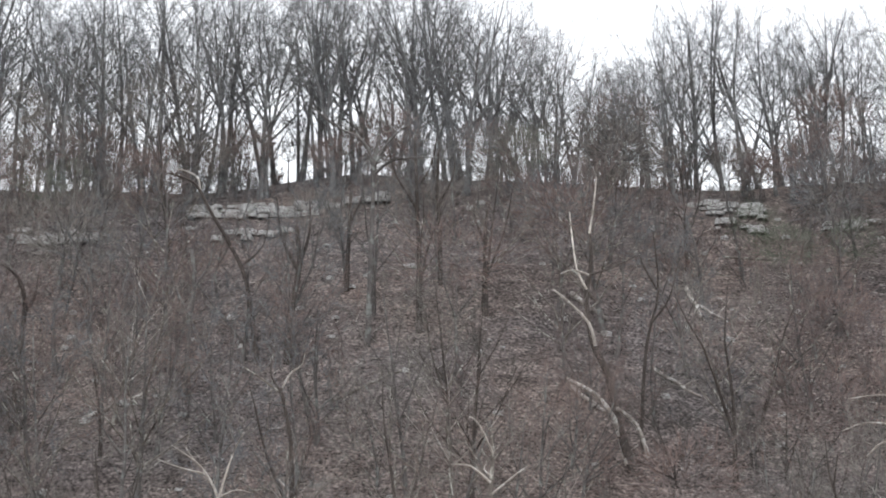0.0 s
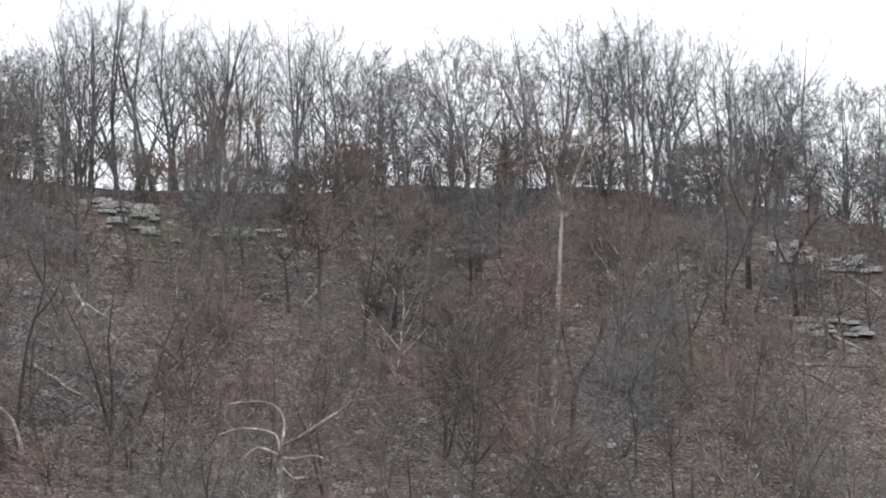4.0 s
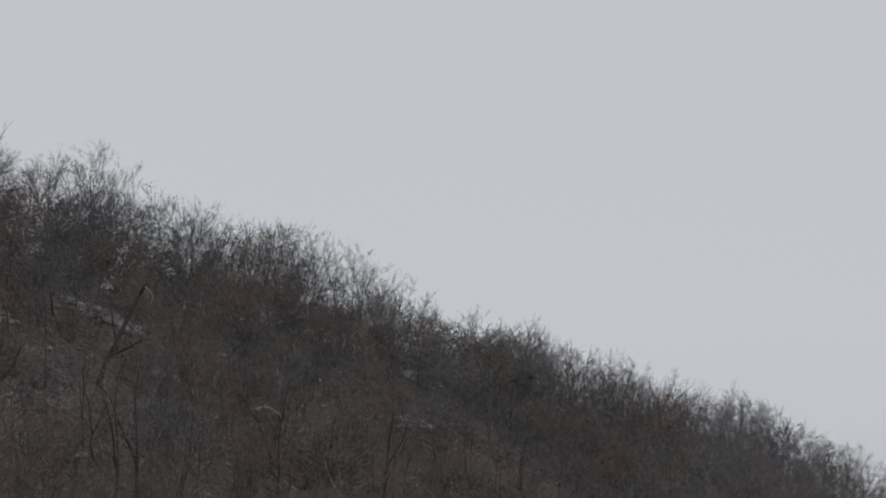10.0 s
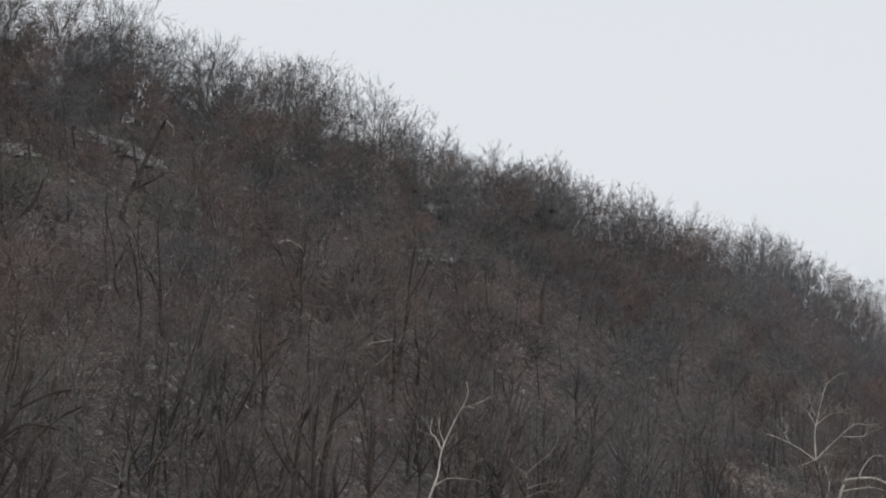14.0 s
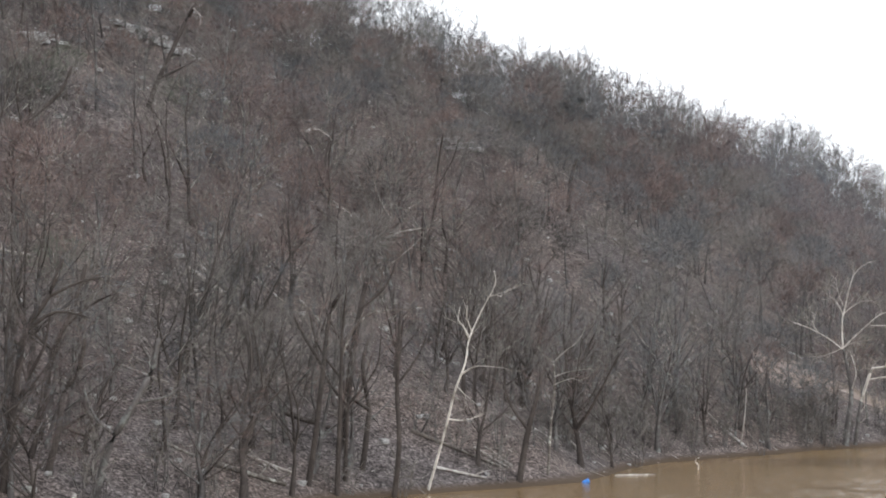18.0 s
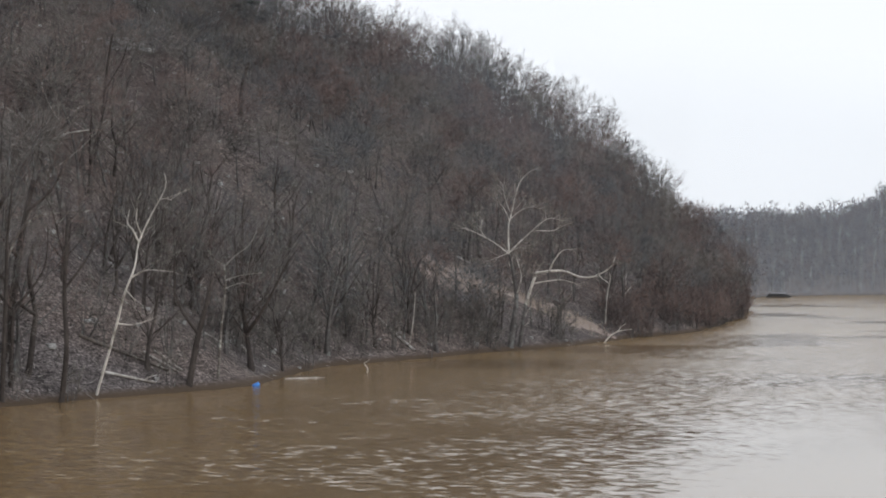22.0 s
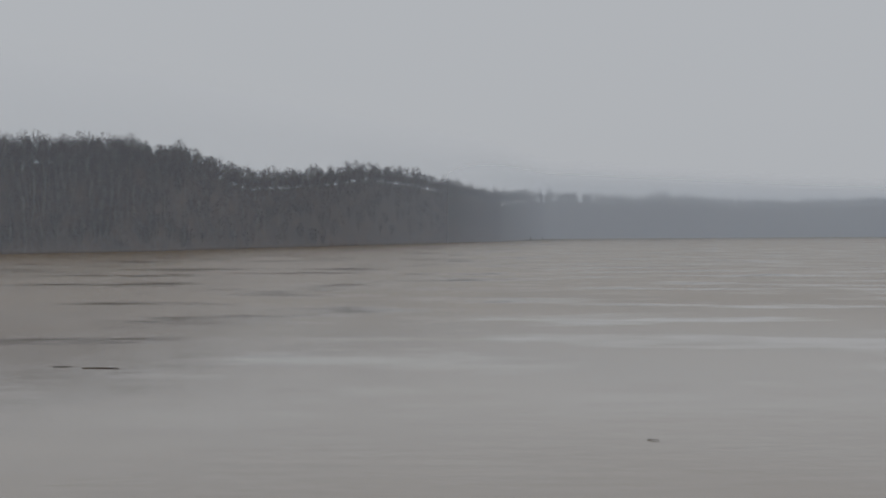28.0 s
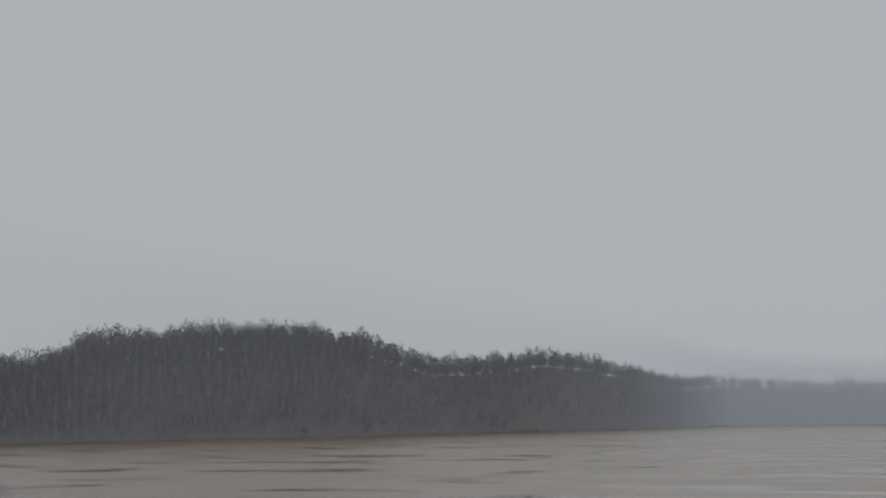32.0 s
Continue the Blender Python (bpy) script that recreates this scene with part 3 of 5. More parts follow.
def haze_sheet(line, high, material, label):
    """A standing sheet that stands in for hazy air, along a line of (x, y), from the water up."""
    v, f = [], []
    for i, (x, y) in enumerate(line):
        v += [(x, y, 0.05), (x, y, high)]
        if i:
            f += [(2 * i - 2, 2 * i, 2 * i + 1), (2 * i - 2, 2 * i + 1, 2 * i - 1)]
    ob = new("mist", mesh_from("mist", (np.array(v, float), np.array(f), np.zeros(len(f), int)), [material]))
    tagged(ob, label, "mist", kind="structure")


def off_shore(b):
    d = float(np.interp(b, FAR_B, FAR_D))
    d -= float(np.interp(d, (800, 1500, 2200), (8, 18, 60)))
    return d * math.sin(radians(b)), d * math.cos(radians(b))


# added sheet off the far shore: aerial haze as a pale surface, denser with x
haze_sheet([off_shore(66 + 0.25 * i) for i in range(177)], 120, mist("far_bank_haze", [(700, 0.14), (800, 0.15), (950, 0.18), (1460, 0.17), (1900, 0.28), (2150, 0.42), (2700, 0.6), (3600, 0.68)], 66, 112),
          "see-through sheet carrying painted haze before the distant bank")
# a second added sheet, for haze over the far end of the near hillside
haze_sheet([(352 + 0.1 * i, 126 + 8 * i) for i in range(20)], 100, mist("hillside_haze", [(340, 0.07), (360, 0.07)], 36, 80, 128, 180), "see-through sheet carrying painted haze between the wooded slopes")


# ---- the woods on the near hillside ----
KINDS = [
    dict(height=21, girth=0.22, clear=0.34, limbs=12, crown=4.6, bend=0.06),
    dict(height=17, girth=0.24, clear=0.22, limbs=14, crown=6.2, bend=0.08),
    dict(height=22, girth=0.25, clear=0.34, limbs=13, crown=5.2, fork=True, bend=0.07),
    dict(height=15, girth=0.19, clear=0.18, limbs=13, crown=5.4, bend=0.09),
    dict(height=18, girth=0.22, clear=0.30, limbs=12, crown=4.8, fork=True, bend=0.08),
    dict(height=12, girth=0.13, clear=0.12, limbs=11, crown=4.6, bend=0.10),
    dict(height=19, girth=0.36, clear=0.30, limbs=9, crown=5.6, fork=True, bend=0.10),
    dict(height=16, girth=0.31, clear=0.24, limbs=8, crown=5.2, bend=0.13),
]
BUSHY = dict(branches=5, sprays=4, twig_count=7, twig_len=1.25, twig_w=0.02)
COARSE = dict(branches=4, sprays=3, twig_count=5, twig_len=1.5, twig_w=0.036, fine=False)
# open places on the slope: x, y, radius
GLADES = [(-14, 181, 6), (-5, 178, 7), (4, 180, 6), (-8, 190, 5), (2, 190, 5), (-4, 168, 5), (27, 176, 5), (15, 148, 6), (14, 136, 6), (13, 124, 6), (16, 160, 4), (-17, 166, 5), (-15, 155, 5), (64, 158, 4), (60, 148, 4), (96, 168, 6), (92, 158, 5), (172, 176, 6), (166, 168, 6),
          (-20, 202, 9), (31, 203, 7), (110, 194, 8), (196, 198, 8), (146, 110, 4), (164, 109, 3), (256, 119, 4), (266, 121, 6), (276, 132, 8), (284, 122, 7), (299, 128, 8)]


def in_glade(x, y):
    return any((x - a) ** 2 + (y - b) ** 2 < r * r for a, b, r in GLADES)


LABELS = ["tall straight grey-barked leafless tree on the slope", "leafless tree with a spreading domed crown of grey branches", "tall forked leafless tree with rising limbs",
          "slender leafless tree with a haze of reddish twigs", "narrow forked leafless tree with dark bark", "thin young leafless tree with dense reddish twigs",
          "stout dark forked tree above the flooded bank", "stout dark crooked tree above the flooded bank"]
TWIGS = [TWIG_TAN, TWIG_RED, TWIG_GREY, TWIG_RED, TWIG_TAN, TWIG_RED, TWIG_TAN, TWIG_RED]
BARKS = [BARK, BARK, BARK_DARK, BARK, BARK_DARK, BARK, BARK_DARK, BARK_DARK]
HEIGHTS = [k["height"] for k in KINDS]

rng = random.Random(7)
spots = []  # x, y, kind, size, turn, lean
for cx in np.arange(-84, 606, 6.7):
    for cy in np.arange(104, 252, 6.3):
        x, y = cx + rng.uniform(-3.1, 3.1), cy + rng.uniform(-3, 3)
        z = float(ground(x, y))
        draw = rng.random()
        turn, lean = rng.uniform(0, 360), rng.gauss(0, 2.5)
        ridge = y > (192 if x > 125 else 209)
        kind = rng.choice((0, 0, 1, 2, 2, 4) if x < 125 else (0, 1, 1, 3, 3, 2, 5)) if ridge else rng.choice((0, 1, 1, 3, 3, 4, 5))
        size = rng.uniform(0.74, 1.16)
        if x < 235 and y < float(np.interp(x, NEAR_X, NEAR_SHORE)) + 26:
            kind, size = rng.choice((6, 6, 7, 4)), 0.9 * size
            lean += 7 if x > 75 else 0
        if z < 0.2 or (y > 209 and draw < (0.38 if x > 30 else 0.25)) or in_glade(x, y):
            continue
        if not ridge and draw < (0.14 if x < 60 else 0.28):
            continue
        room = float(treeline(x, y)) - z
        if y > 209 and x < 480:
            size = (1.27 if x < 110 else 1.18) * room * rng.uniform(0.8, 1.0) / HEIGHTS[kind]
            size = min(size, 1.65)
        size = min(size, (1.27 if y > 209 else 1.1) * room * rng.uniform(0.92, 1.0) / HEIGHTS[kind])
        if size > 0.35:
            spots.append((x, y, kind, size, turn, lean))

# the crest carries a closer stand of thin trunks
for cx in np.arange(-72, 60, 6.4):
    for cy in (215, 226, 241):
        x, y = cx + rng.uniform(-2.4, 2.4), cy + rng.uniform(-2.5, 2.5)
        kind = rng.choice((0, 4, 2))
        if not in_glade(x, y):
            spots.append((x, y, kind, min(1.6, 1.15 * (float(treeline(x, y)) - float(ground(x, y))) * rng.uniform(0.7, 0.98) / HEIGHTS[kind]), rng.uniform(0, 360), rng.gauss(0, 3)))
# dark trunks crowd the flooded edge
for cx in np.arange(84, 252, 3.6):
    for n in (3.0, 9.5, 16.0):
        x = cx + rng.uniform(-1.8, 1.8)
        y = float(np.interp(x, NEAR_X, NEAR_SHORE)) + n + rng.uniform(-2.6, 2.6)
        kind, draw = rng.choice((4, 6, 7, 7)), rng.random()
        if not in_glade(x, y) and draw < 0.42 and float(ground(x, y)) > 0.2:
            spots.append((x, y, kind, rng.uniform(0.6, 0.92), rng.uniform(0, 360), rng.gauss(4, 5)))
# saplings fill the crest below the crowns
for cx in np.arange(-72, 330, 3.4):
    for cy, share in ((182, 0.2), (190, 0.35), (198, 0.55), (207, 0.9), (214, 0.9), (224, 0.9), (237, 0.9)):
        x, y = cx + rng.uniform(-1.7, 1.7), cy + rng.uniform(-3, 3)
        kind, draw = rng.choice((3, 5, 5)), rng.random()
        if not in_glade(x, y) and draw < (share if x > 60 else 0.85 if cy > 200 else 0.1):
            spots.append((x, y, kind, min(rng.uniform(0.35, 0.85), 0.8 * (float(treeline(x, y)) - float(ground(x, y))) / HEIGHTS[kind]), rng.uniform(0, 360), rng.gauss(0, 4)))
# a few trees that stand out against the litter
for x, y, kind, size in ((-6.5, 177.1, 4, 0.95), (-2.2, 174.7, 4, 1.0), (-0.2, 184.5, 4, 0.9), (-9.1, 182.0, 4, 0.9), (4.0, 179.2, 4, 0.95), (-14.0, 171.0, 2, 0.85)):
    spots.append((x, y, kind, size, 40.0 * x, 0.0))
near = sorted((s for s in spots if -70 < s[0] < 235 and s[1] < 182), key=lambda s: s[1])
ridge_trees = [s for s in spots if -60 < s[0] < 150 and 210 < s[1] < 219 and s[3] > 0.9]
pick = max(1.0, len(near) / 215)
chosen = {near[int(i * pick)] for i in range(min(215, len(near)))} | set(ridge_trees[:75])
protos = {(k, v, 0): bare_tree(100 + 10 * k + v, **spec, **BUSHY) for k, spec in enumerate(KINDS) for v in range(3)}
LOFTY = [0.46, 0.34, 0.44, 0.26, 0.42, 0.16, 0.4, 0.36]  # share of clear trunk on the crowded crest
protos.update({(k, v, 1): bare_tree(200 + 10 * k + v, **{**spec, **BUSHY, "clear": LOFTY[k], "crown": 0.86 * spec["crown"], "limbs": spec["limbs"] + 2, "twig_w": 0.016, "twig_count": 5}) for k, spec in enumerate(KINDS) for v in range(3)})
models = {}
for x, y, kind, size, turn, lean in sorted(chosen):
    key = (kind, int(turn) % 3, int(y > 208))
    m = stand(x, y, turn, size, lean)
    if key not in models:
        root = new("bare_tree")
        t, c = protos[key]
        part("trunk", t, [BARK_HAZED if key[2] else BARKS[kind]], root)
        part("crown", c, [BARK_HAZED if key[2] else BARK_LICHEN if kind in (1, 4) else BARKS[kind], TWIG_GREY if key[2] else TWIGS[kind]], root, "bare branches and fine twigs")
        tagged(root, LABELS[kind], "tree", "bare trees on the hillside")
        models[key] = root
        ob = root
    else:
        ob = copy_thing(models[key], m)
    ob.matrix_basis = m

plainer = {(k, v): both(*bare_tree(300 + 10 * k + v, **{**spec, **COARSE})) for k, spec in enumerate(KINDS) for v in range(4)}
lofty = {(k, v): both(*bare_tree(500 + 10 * k + v, **{**spec, **COARSE, "clear": LOFTY[k], "crown": 0.86 * spec["crown"], "twig_w": 0.022, "twig_count": 4})) for k, spec in enumerate(KINDS) for v in range(4)}
rounded = {(k, v): both(*bare_tree(560 + 10 * k + v, **{**spec, **COARSE, "girth": 0.85 * spec["girth"], "crown": 1.08 * spec["crown"], "branches": 5, "sprays": 4, "twig_count": 7, "twig_len": 0.85, "twig_w": 0.034, "squat": 0.92}))
           for k, spec in enumerate(KINDS) for v in range(4)}
domes = {(k, v): domed_tree(600 + 10 * k + v, 0.93 * spec["height"], 0.8 * spec["girth"], 1.0 * spec["crown"], twigs=900, twig_len=1.3, twig_w=0.062) for k, spec in enumerate(KINDS) for v in range(5)}
HUES = [("grey_woods", TWIG_GREY, "dense leafless grey woods covering the hillside"), ("reddish_woods", TWIG_RED, "leafless woods with reddish-brown twigs on the hillside"),
        ("tan_woods", TWIG_TAN, "leafless woods with tan twigs on the hillside"), ("dark_woods", TWIG_DARK, "dark leafless woods on the hillside")]
for lo, hi in ((-90, 40), (40, 130), (130, 250), (250, 340), (340, 430), (430, 620)):
    for hue, (name, twig_mat, label) in enumerate(HUES):
        pieces, crest = [], []
        for s in spots:
            x, y, kind, size, turn, lean = s
            tone = int(turn * 7.3) % 10
            mine = ((0, 3, 1, 1, 1, 1, 1, 2, 2, 3) if x < 230 else (0, 0, 0, 1, 1, 1, 1, 2, 2, 3))[tone] if kind in (1, 3, 5) else (0, 0, 0, 0, 3, 3, 2, 2, 1, 0)[tone]
            if y > 165 and x > 45 and x < 330:
                mine = (0, 3, 3, 1, 1, 1, 1, 3, 2, 3)[tone] if x < 150 else (0, 3, 0, 1, 1, 1, 1, 2, 2, 0)[tone]
            if x > 230:
                mine = (0, 2, 0, 1, 1, 1, 1, 2, 2, 0)[tone]
            big = size * HEIGHTS[kind] > 13
            high = y > 207 and big
            if high and x < 330:
                mine = (0, 0, 0, 0, 0, 0, 1, 2, 2, 2)[tone]
            if s in chosen or not lo <= x < hi or mine != hue:
                continue
            slope = x > 45 and y > float(np.interp(x, NEAR_X, NEAR_SHORE)) + 28
            src = (lofty if x < 60 or (x < 120 and turn < 160) else rounded) if high or (y > 200 and x > 300) else domes if y > 200 or (slope and (turn > 60 or kind in (1, 3, 5))) or (kind in (1, 3, 5) and turn > 150) else plainer
            (crest if high and x < 330 else pieces).append((src[kind, int(turn) % (5 if src is domes else 4)], np.array(stand(x, y, turn, size, lean))))
        if pieces:
            tagged(new(name, joined(name, pieces, [BARK_DARK if hue == 3 else BARK, twig_mat])), label, "woods", kind="stuff")
        if crest:
            tagged(new("crest_woods", joined("crest_woods", crest, [BARK_HAZED, twig_mat])), "tall grey leafless woods on the crest against the sky", "woods", kind="stuff")


# ---- woods on the far banks ----
def far_tree(seed, height, twig_n, w):
    """A far-off leafless tree: trunk, a few limbs and a lumpy dome of twigs."""
    r = random.Random(seed)
    b = Buf()
    fork = np.array((r.gauss(0, 0.5), r.gauss(0, 0.5), height * r.uniform(0.4, 0.55)))
    b.tube([np.zeros(3), fork, fork + np.array((r.gauss(0, 0.6), r.gauss(0, 0.6), height * 0.35))], [0.3, 0.22, 0.08], 3)
    wide, tall = height * r.uniform(0.22, 0.32), height * r.uniform(0.46, 0.52)
    mid = fork * np.array((1, 1, 0)) + np.array((0, 0, height - tall))
    lump = [(unit(np.array((r.gauss(0, 1), r.gauss(0, 1), r.uniform(-1, 1)))), r.uniform(0.75, 1.08)) for _ in range(8)]
    for c, k in lump:
        b.spike(fork, (mid + 0.8 * c * np.array((wide, wide, tall)) - fork), 0.22, 0, True)
    rg = np.random.default_rng(seed)
    d = units(rg.normal(0, 1, (twig_n, 3)))
    out = np.max([k * np.maximum(0.0, d @ c) ** 0.5 for c, k in lump], axis=0)
    p = mid + d * np.array((wide, wide, tall)) * (out * (0.35 + 0.6 * rg.random(twig_n) ** 0.6))[:, None]
    b.twigs(p, units(d + rg.normal(0, 0.4, (twig_n, 3)) + 0.12 * UP) * height * 0.075 * rg.uniform(0.6, 1.4, (twig_n, 1)), w * rg.uniform(0.6, 1.3, twig_n), 1, rg)
    return b.arrays()


rng = random.Random(11)
for lo, hi, gap, depth, twig_n, wide, name in ((66, 84, 6.5, 125, 230, 0.42, "far_bank_woods"), (84, 94, 8.0, 125, 150, 0.6, "far_bank_woods"), (94, 108, 12, 125, 80, 1.1, "distant_woods")):
    src = [far_tree(50 + lo + i, 15.5 + (i % 4) * 1.3, twig_n, wide) for i in range(8)]
    pieces, a = [], lo
    while a < hi:
        edge = float(np.interp(a, FAR_B, FAR_D))
        for n in np.arange(0.5, depth, gap):
            th, d = radians(a + rng.uniform(-0.5, 0.5) * math.degrees(gap / edge)), edge + n + rng.uniform(-0.5, 0.5) * gap
            x, y = d * math.sin(th), d * math.cos(th)
            if float(ground(x, y)) > -0.6:
                pieces.append((rng.choice(src), np.array(stand(x, y, rng.uniform(0, 360), rng.uniform(0.72, 1.12)))))
                if n > 58:
                    x, y = x + rng.uniform(-3, 3), y + rng.uniform(-3, 3)
                    pieces.append((rng.choice(src), np.array(stand(x, y, rng.uniform(0, 360), rng.uniform(0.35, 0.68), 0.0, 0.8, 1.7))))
        a += math.degrees(gap / edge)
    ob = new(name, joined(name, pieces, [BARK_FAR, TWIG_FAR]))
    tagged(ob, "dark leafless woods on the far river bank", "woods", kind="stuff")


# ---- trees with a shape of their own ----
def own_tree(name, label, x, y, stems, twigs_mat, seed, lift=-0.2, branches=4, sprays=2, twig_count=4, group="", bark_mat=None):
    """stems: (part name, material, control points right and up in metres, thick end, thin end). The right hand is that of one who faces it from the river."""
    rng = random.Random(seed)
    root = new(name)
    tagged(root, label, "tree", group)
    root.matrix_basis = pose(x, y, float(ground(x, y)) + lift, 0, 0, -math.degrees(math.atan2(x, y)))
    crown = Buf()
    for pname, material, pts, r0, r1 in stems:
        b = Buf()
        depth = rng.gauss(0, 0.25)
        base = 0.0 if pname == "trunk" else rng.gauss(0, 0.1)
        path3 = [(px, base + depth * i + (0.25 * rng.gauss(0, 1) if 0 < i else 0.0), pz) for i, (px, pz) in enumerate(pts)]
        line = shaped_stem(b, path3, r0, r1, 6, 0)
        part(pname, b.arrays(), [material], root, "" if pname == "trunk" else ("pale bare limb" if material in (BARK_PALE, WOOD_DEAD) else ""))
        if branches:
            clothe(crown, rng, line, max(r0 * 0.5, 0.05), branches, 2.1, sprays, twig_count, 1.0, 0.04, True, 0, 1, 0.45 if pname == "trunk" else 0.3)
    if branches:
        part("crown", crown.arrays(), [bark_mat or BARK_LICHEN, twigs_mat], root, "fine bare twigs")
    return root


own_tree("sycamore", "white-barked leaning sycamore at the water's edge", 143.4, 109.6, [
    ("trunk", BARK_PALE, [(0, 0), (1.7, 6.0), (2.5, 9.3), (3.5, 12), (3.85, 14.2), (5.1, 17), (6.3, 19.3), (6.2, 20.6)], 0.15, 0.04),
    ("limb", BARK_PALE, [(3.85, 14.2), (3.3, 15.4), (2.8, 16.0), (3.0, 17.2)], 0.12, 0.03),
    ("limb", BARK_PALE, [(4.1, 14.9), (3.6, 16.2), (3.7, 17.3)], 0.08, 0.03),
    ("limb", BARK_PALE, [(3.2, 11.0), (4.5, 11.7), (6.3, 11.6)], 0.10, 0.03),
    ("limb", BARK_PALE, [(2.0, 6.8), (3.5, 6.7), (5.3, 7.3)], 0.08, 0.02),
    ("limb", BARK_PALE, [(2.7, 9.9), (3.3, 9.2), (3.7, 8.9)], 0.06, 0.02),
    ("limb", BARK_PALE, [(5.6, 18.1), (6.3, 18.3), (6.9, 18.1)], 0.06, 0.02)], TWIG_PALE, 21, branches=2, sprays=2, twig_count=2, bark_mat=BARK_PALE)
own_tree("river_birch", "slender pale-limbed dead tree by the river", 162.4, 109.0, [
    ("trunk", BARK_LICHEN, [(0, 0), (0.3, 5), (0.7, 9), (0.6, 11.6)], 0.17, 0.06),
    ("limb", BARK_MOTTLED, [(0.6, 11.4), (1.6, 12.4), (3.1, 13.6), (3.8, 15.0)], 0.09, 0.03),
    ("limb", BARK_MOTTLED, [(0.7, 10.0), (2.2, 10.5), (4.4, 10.8)], 0.08, 0.02),
    ("limb", BARK_MOTTLED, [(0.7, 9.2), (2.4, 9.8), (3.6, 9.3)], 0.07, 0.02),
    ("limb", BARK_MOTTLED, [(0.6, 11.4), (-0.4, 12.2), (-0.9, 13.0)], 0.06, 0.02)], TWIG_TAN, 22, branches=3)
own_tree("sycamore", "large sycamore with a dark trunk and white upper limbs", 256.0, 121.0, [
    ("trunk", BARK, [(0, 0), (0.4, 3.5), (0.9, 7.3), (0.5, 10.5), (-0.2, 14.0)], 0.53, 0.18),
    ("limb", BARK_PALE, [(-0.2, 14.0), (-1.8, 13.3), (-3.5, 12.7)], 0.09, 0.04),
    ("limb", BARK_PALE, [(-0.2, 13.8), (-2.6, 15.6), (-5.3, 17.0), (-7.2, 17.7)], 0.11, 0.04),
    ("limb", BARK_PALE, [(-3.6, 16.1), (-4.3, 17.4), (-4.0, 18.8)], 0.07, 0.02),
    ("limb", BARK_PALE, [(-0.2, 14.0), (2.6, 16.7), (5.3, 18.9), (7.2, 18.7)], 0.12, 0.04),
    ("limb", BARK_PALE, [(3.6, 17.2), (6.2, 17.2), (7.0, 17.6)], 0.07, 0.02),
    ("limb", BARK_PALE, [(-0.2, 14.0), (-0.3, 17.5), (0.1, 19.5), (0.9, 22.9), (1.5, 24.5), (2.7, 25.8)], 0.14, 0.03),
    ("limb", BARK_PALE, [(-0.1, 18.6), (-1.0, 20.5), (-2.2, 21.6)], 0.07, 0.02),
    ("limb", BARK_PALE, [(0, 18.9), (1.8, 20.3), (4.2, 20.8)], 0.07, 0.02),
    ("limb", BARK_PALE, [(-0.1, 20.0), (-0.8, 22.0), (-1.1, 24.0)], 0.05, 0.02),
    ("limb", BARK_PALE, [(-0.2, 14.0), (0.9, 14.6), (2.0, 14.7)], 0.08, 0.02),
    ("limb", BARK_PALE, [(1.0, 8.2), (1.6, 10.5), (0.9, 13.0)], 0.08, 0.05)], TWIG_PALE, 23, branches=9, sprays=3, bark_mat=BARK_PALE)
own_tree("sycamore", "leaning sycamore with one long white level limb", 258.6, 120.8, [
    ("trunk", BARK, [(0, 0), (0.5, 3.3), (1.0, 6.6)], 0.36, 0.27),
    ("trunk", BARK_PALE, [(1.0, 6.4), (2.0, 9.7), (2.7, 11.2)], 0.27, 0.22),
    ("limb", BARK_PALE, [(2.6, 11.1), (6.2, 11.4), (8.8, 10.5), (11.0, 10.6), (13.2, 11.9), (13.9, 13.4)], 0.22, 0.06),
    ("limb", BARK_PALE, [(2.1, 9.5), (4.4, 9.9), (6.6, 10.0), (9.2, 9.1)], 0.14, 0.05),
    ("limb", BARK_PALE, [(4.4, 11.4), (5.3, 13.2), (6.6, 14.5), (8.0, 14.4)], 0.13, 0.04)], TWIG_PALE, 24, branches=4, bark_mat=BARK_PALE)
own_tree("dead_sapling", "small pale dead tree among riverside brush", 308.9, 128.0, [
    ("trunk", BARK_PALE, [(0, 0), (0.2, 4.5), (0.8, 8.0), (0.6, 9.0)], 0.16, 0.05), ("limb", BARK_PALE, [(0.5, 7.2), (-0.8, 8.2), (-1.2, 9.0)], 0.09, 0.03)], TWIG_TAN, 25, branches=2)
own_tree("dead_sapling", "thin pale dead tree among riverside brush", 322.5, 130.0, [
    ("trunk", BARK_PALE, [(0, 0), (0.2, 4.0), (0.3, 8.0)], 0.13, 0.05), ("limb", BARK_PALE, [(0.2, 4.0), (1.2, 5.2), (1.9, 6.0)], 0.08, 0.03)], TWIG_TAN, 26, branches=2)
own_tree("dead_sapling", "thin pale leaning stick at the bank", 227.4, 122.4, [("trunk", BARK_PALE, [(0, 0), (0.6, 3.5), (0.9, 7.5)], 0.09, 0.04)], TWIG_TAN, 27, branches=0)
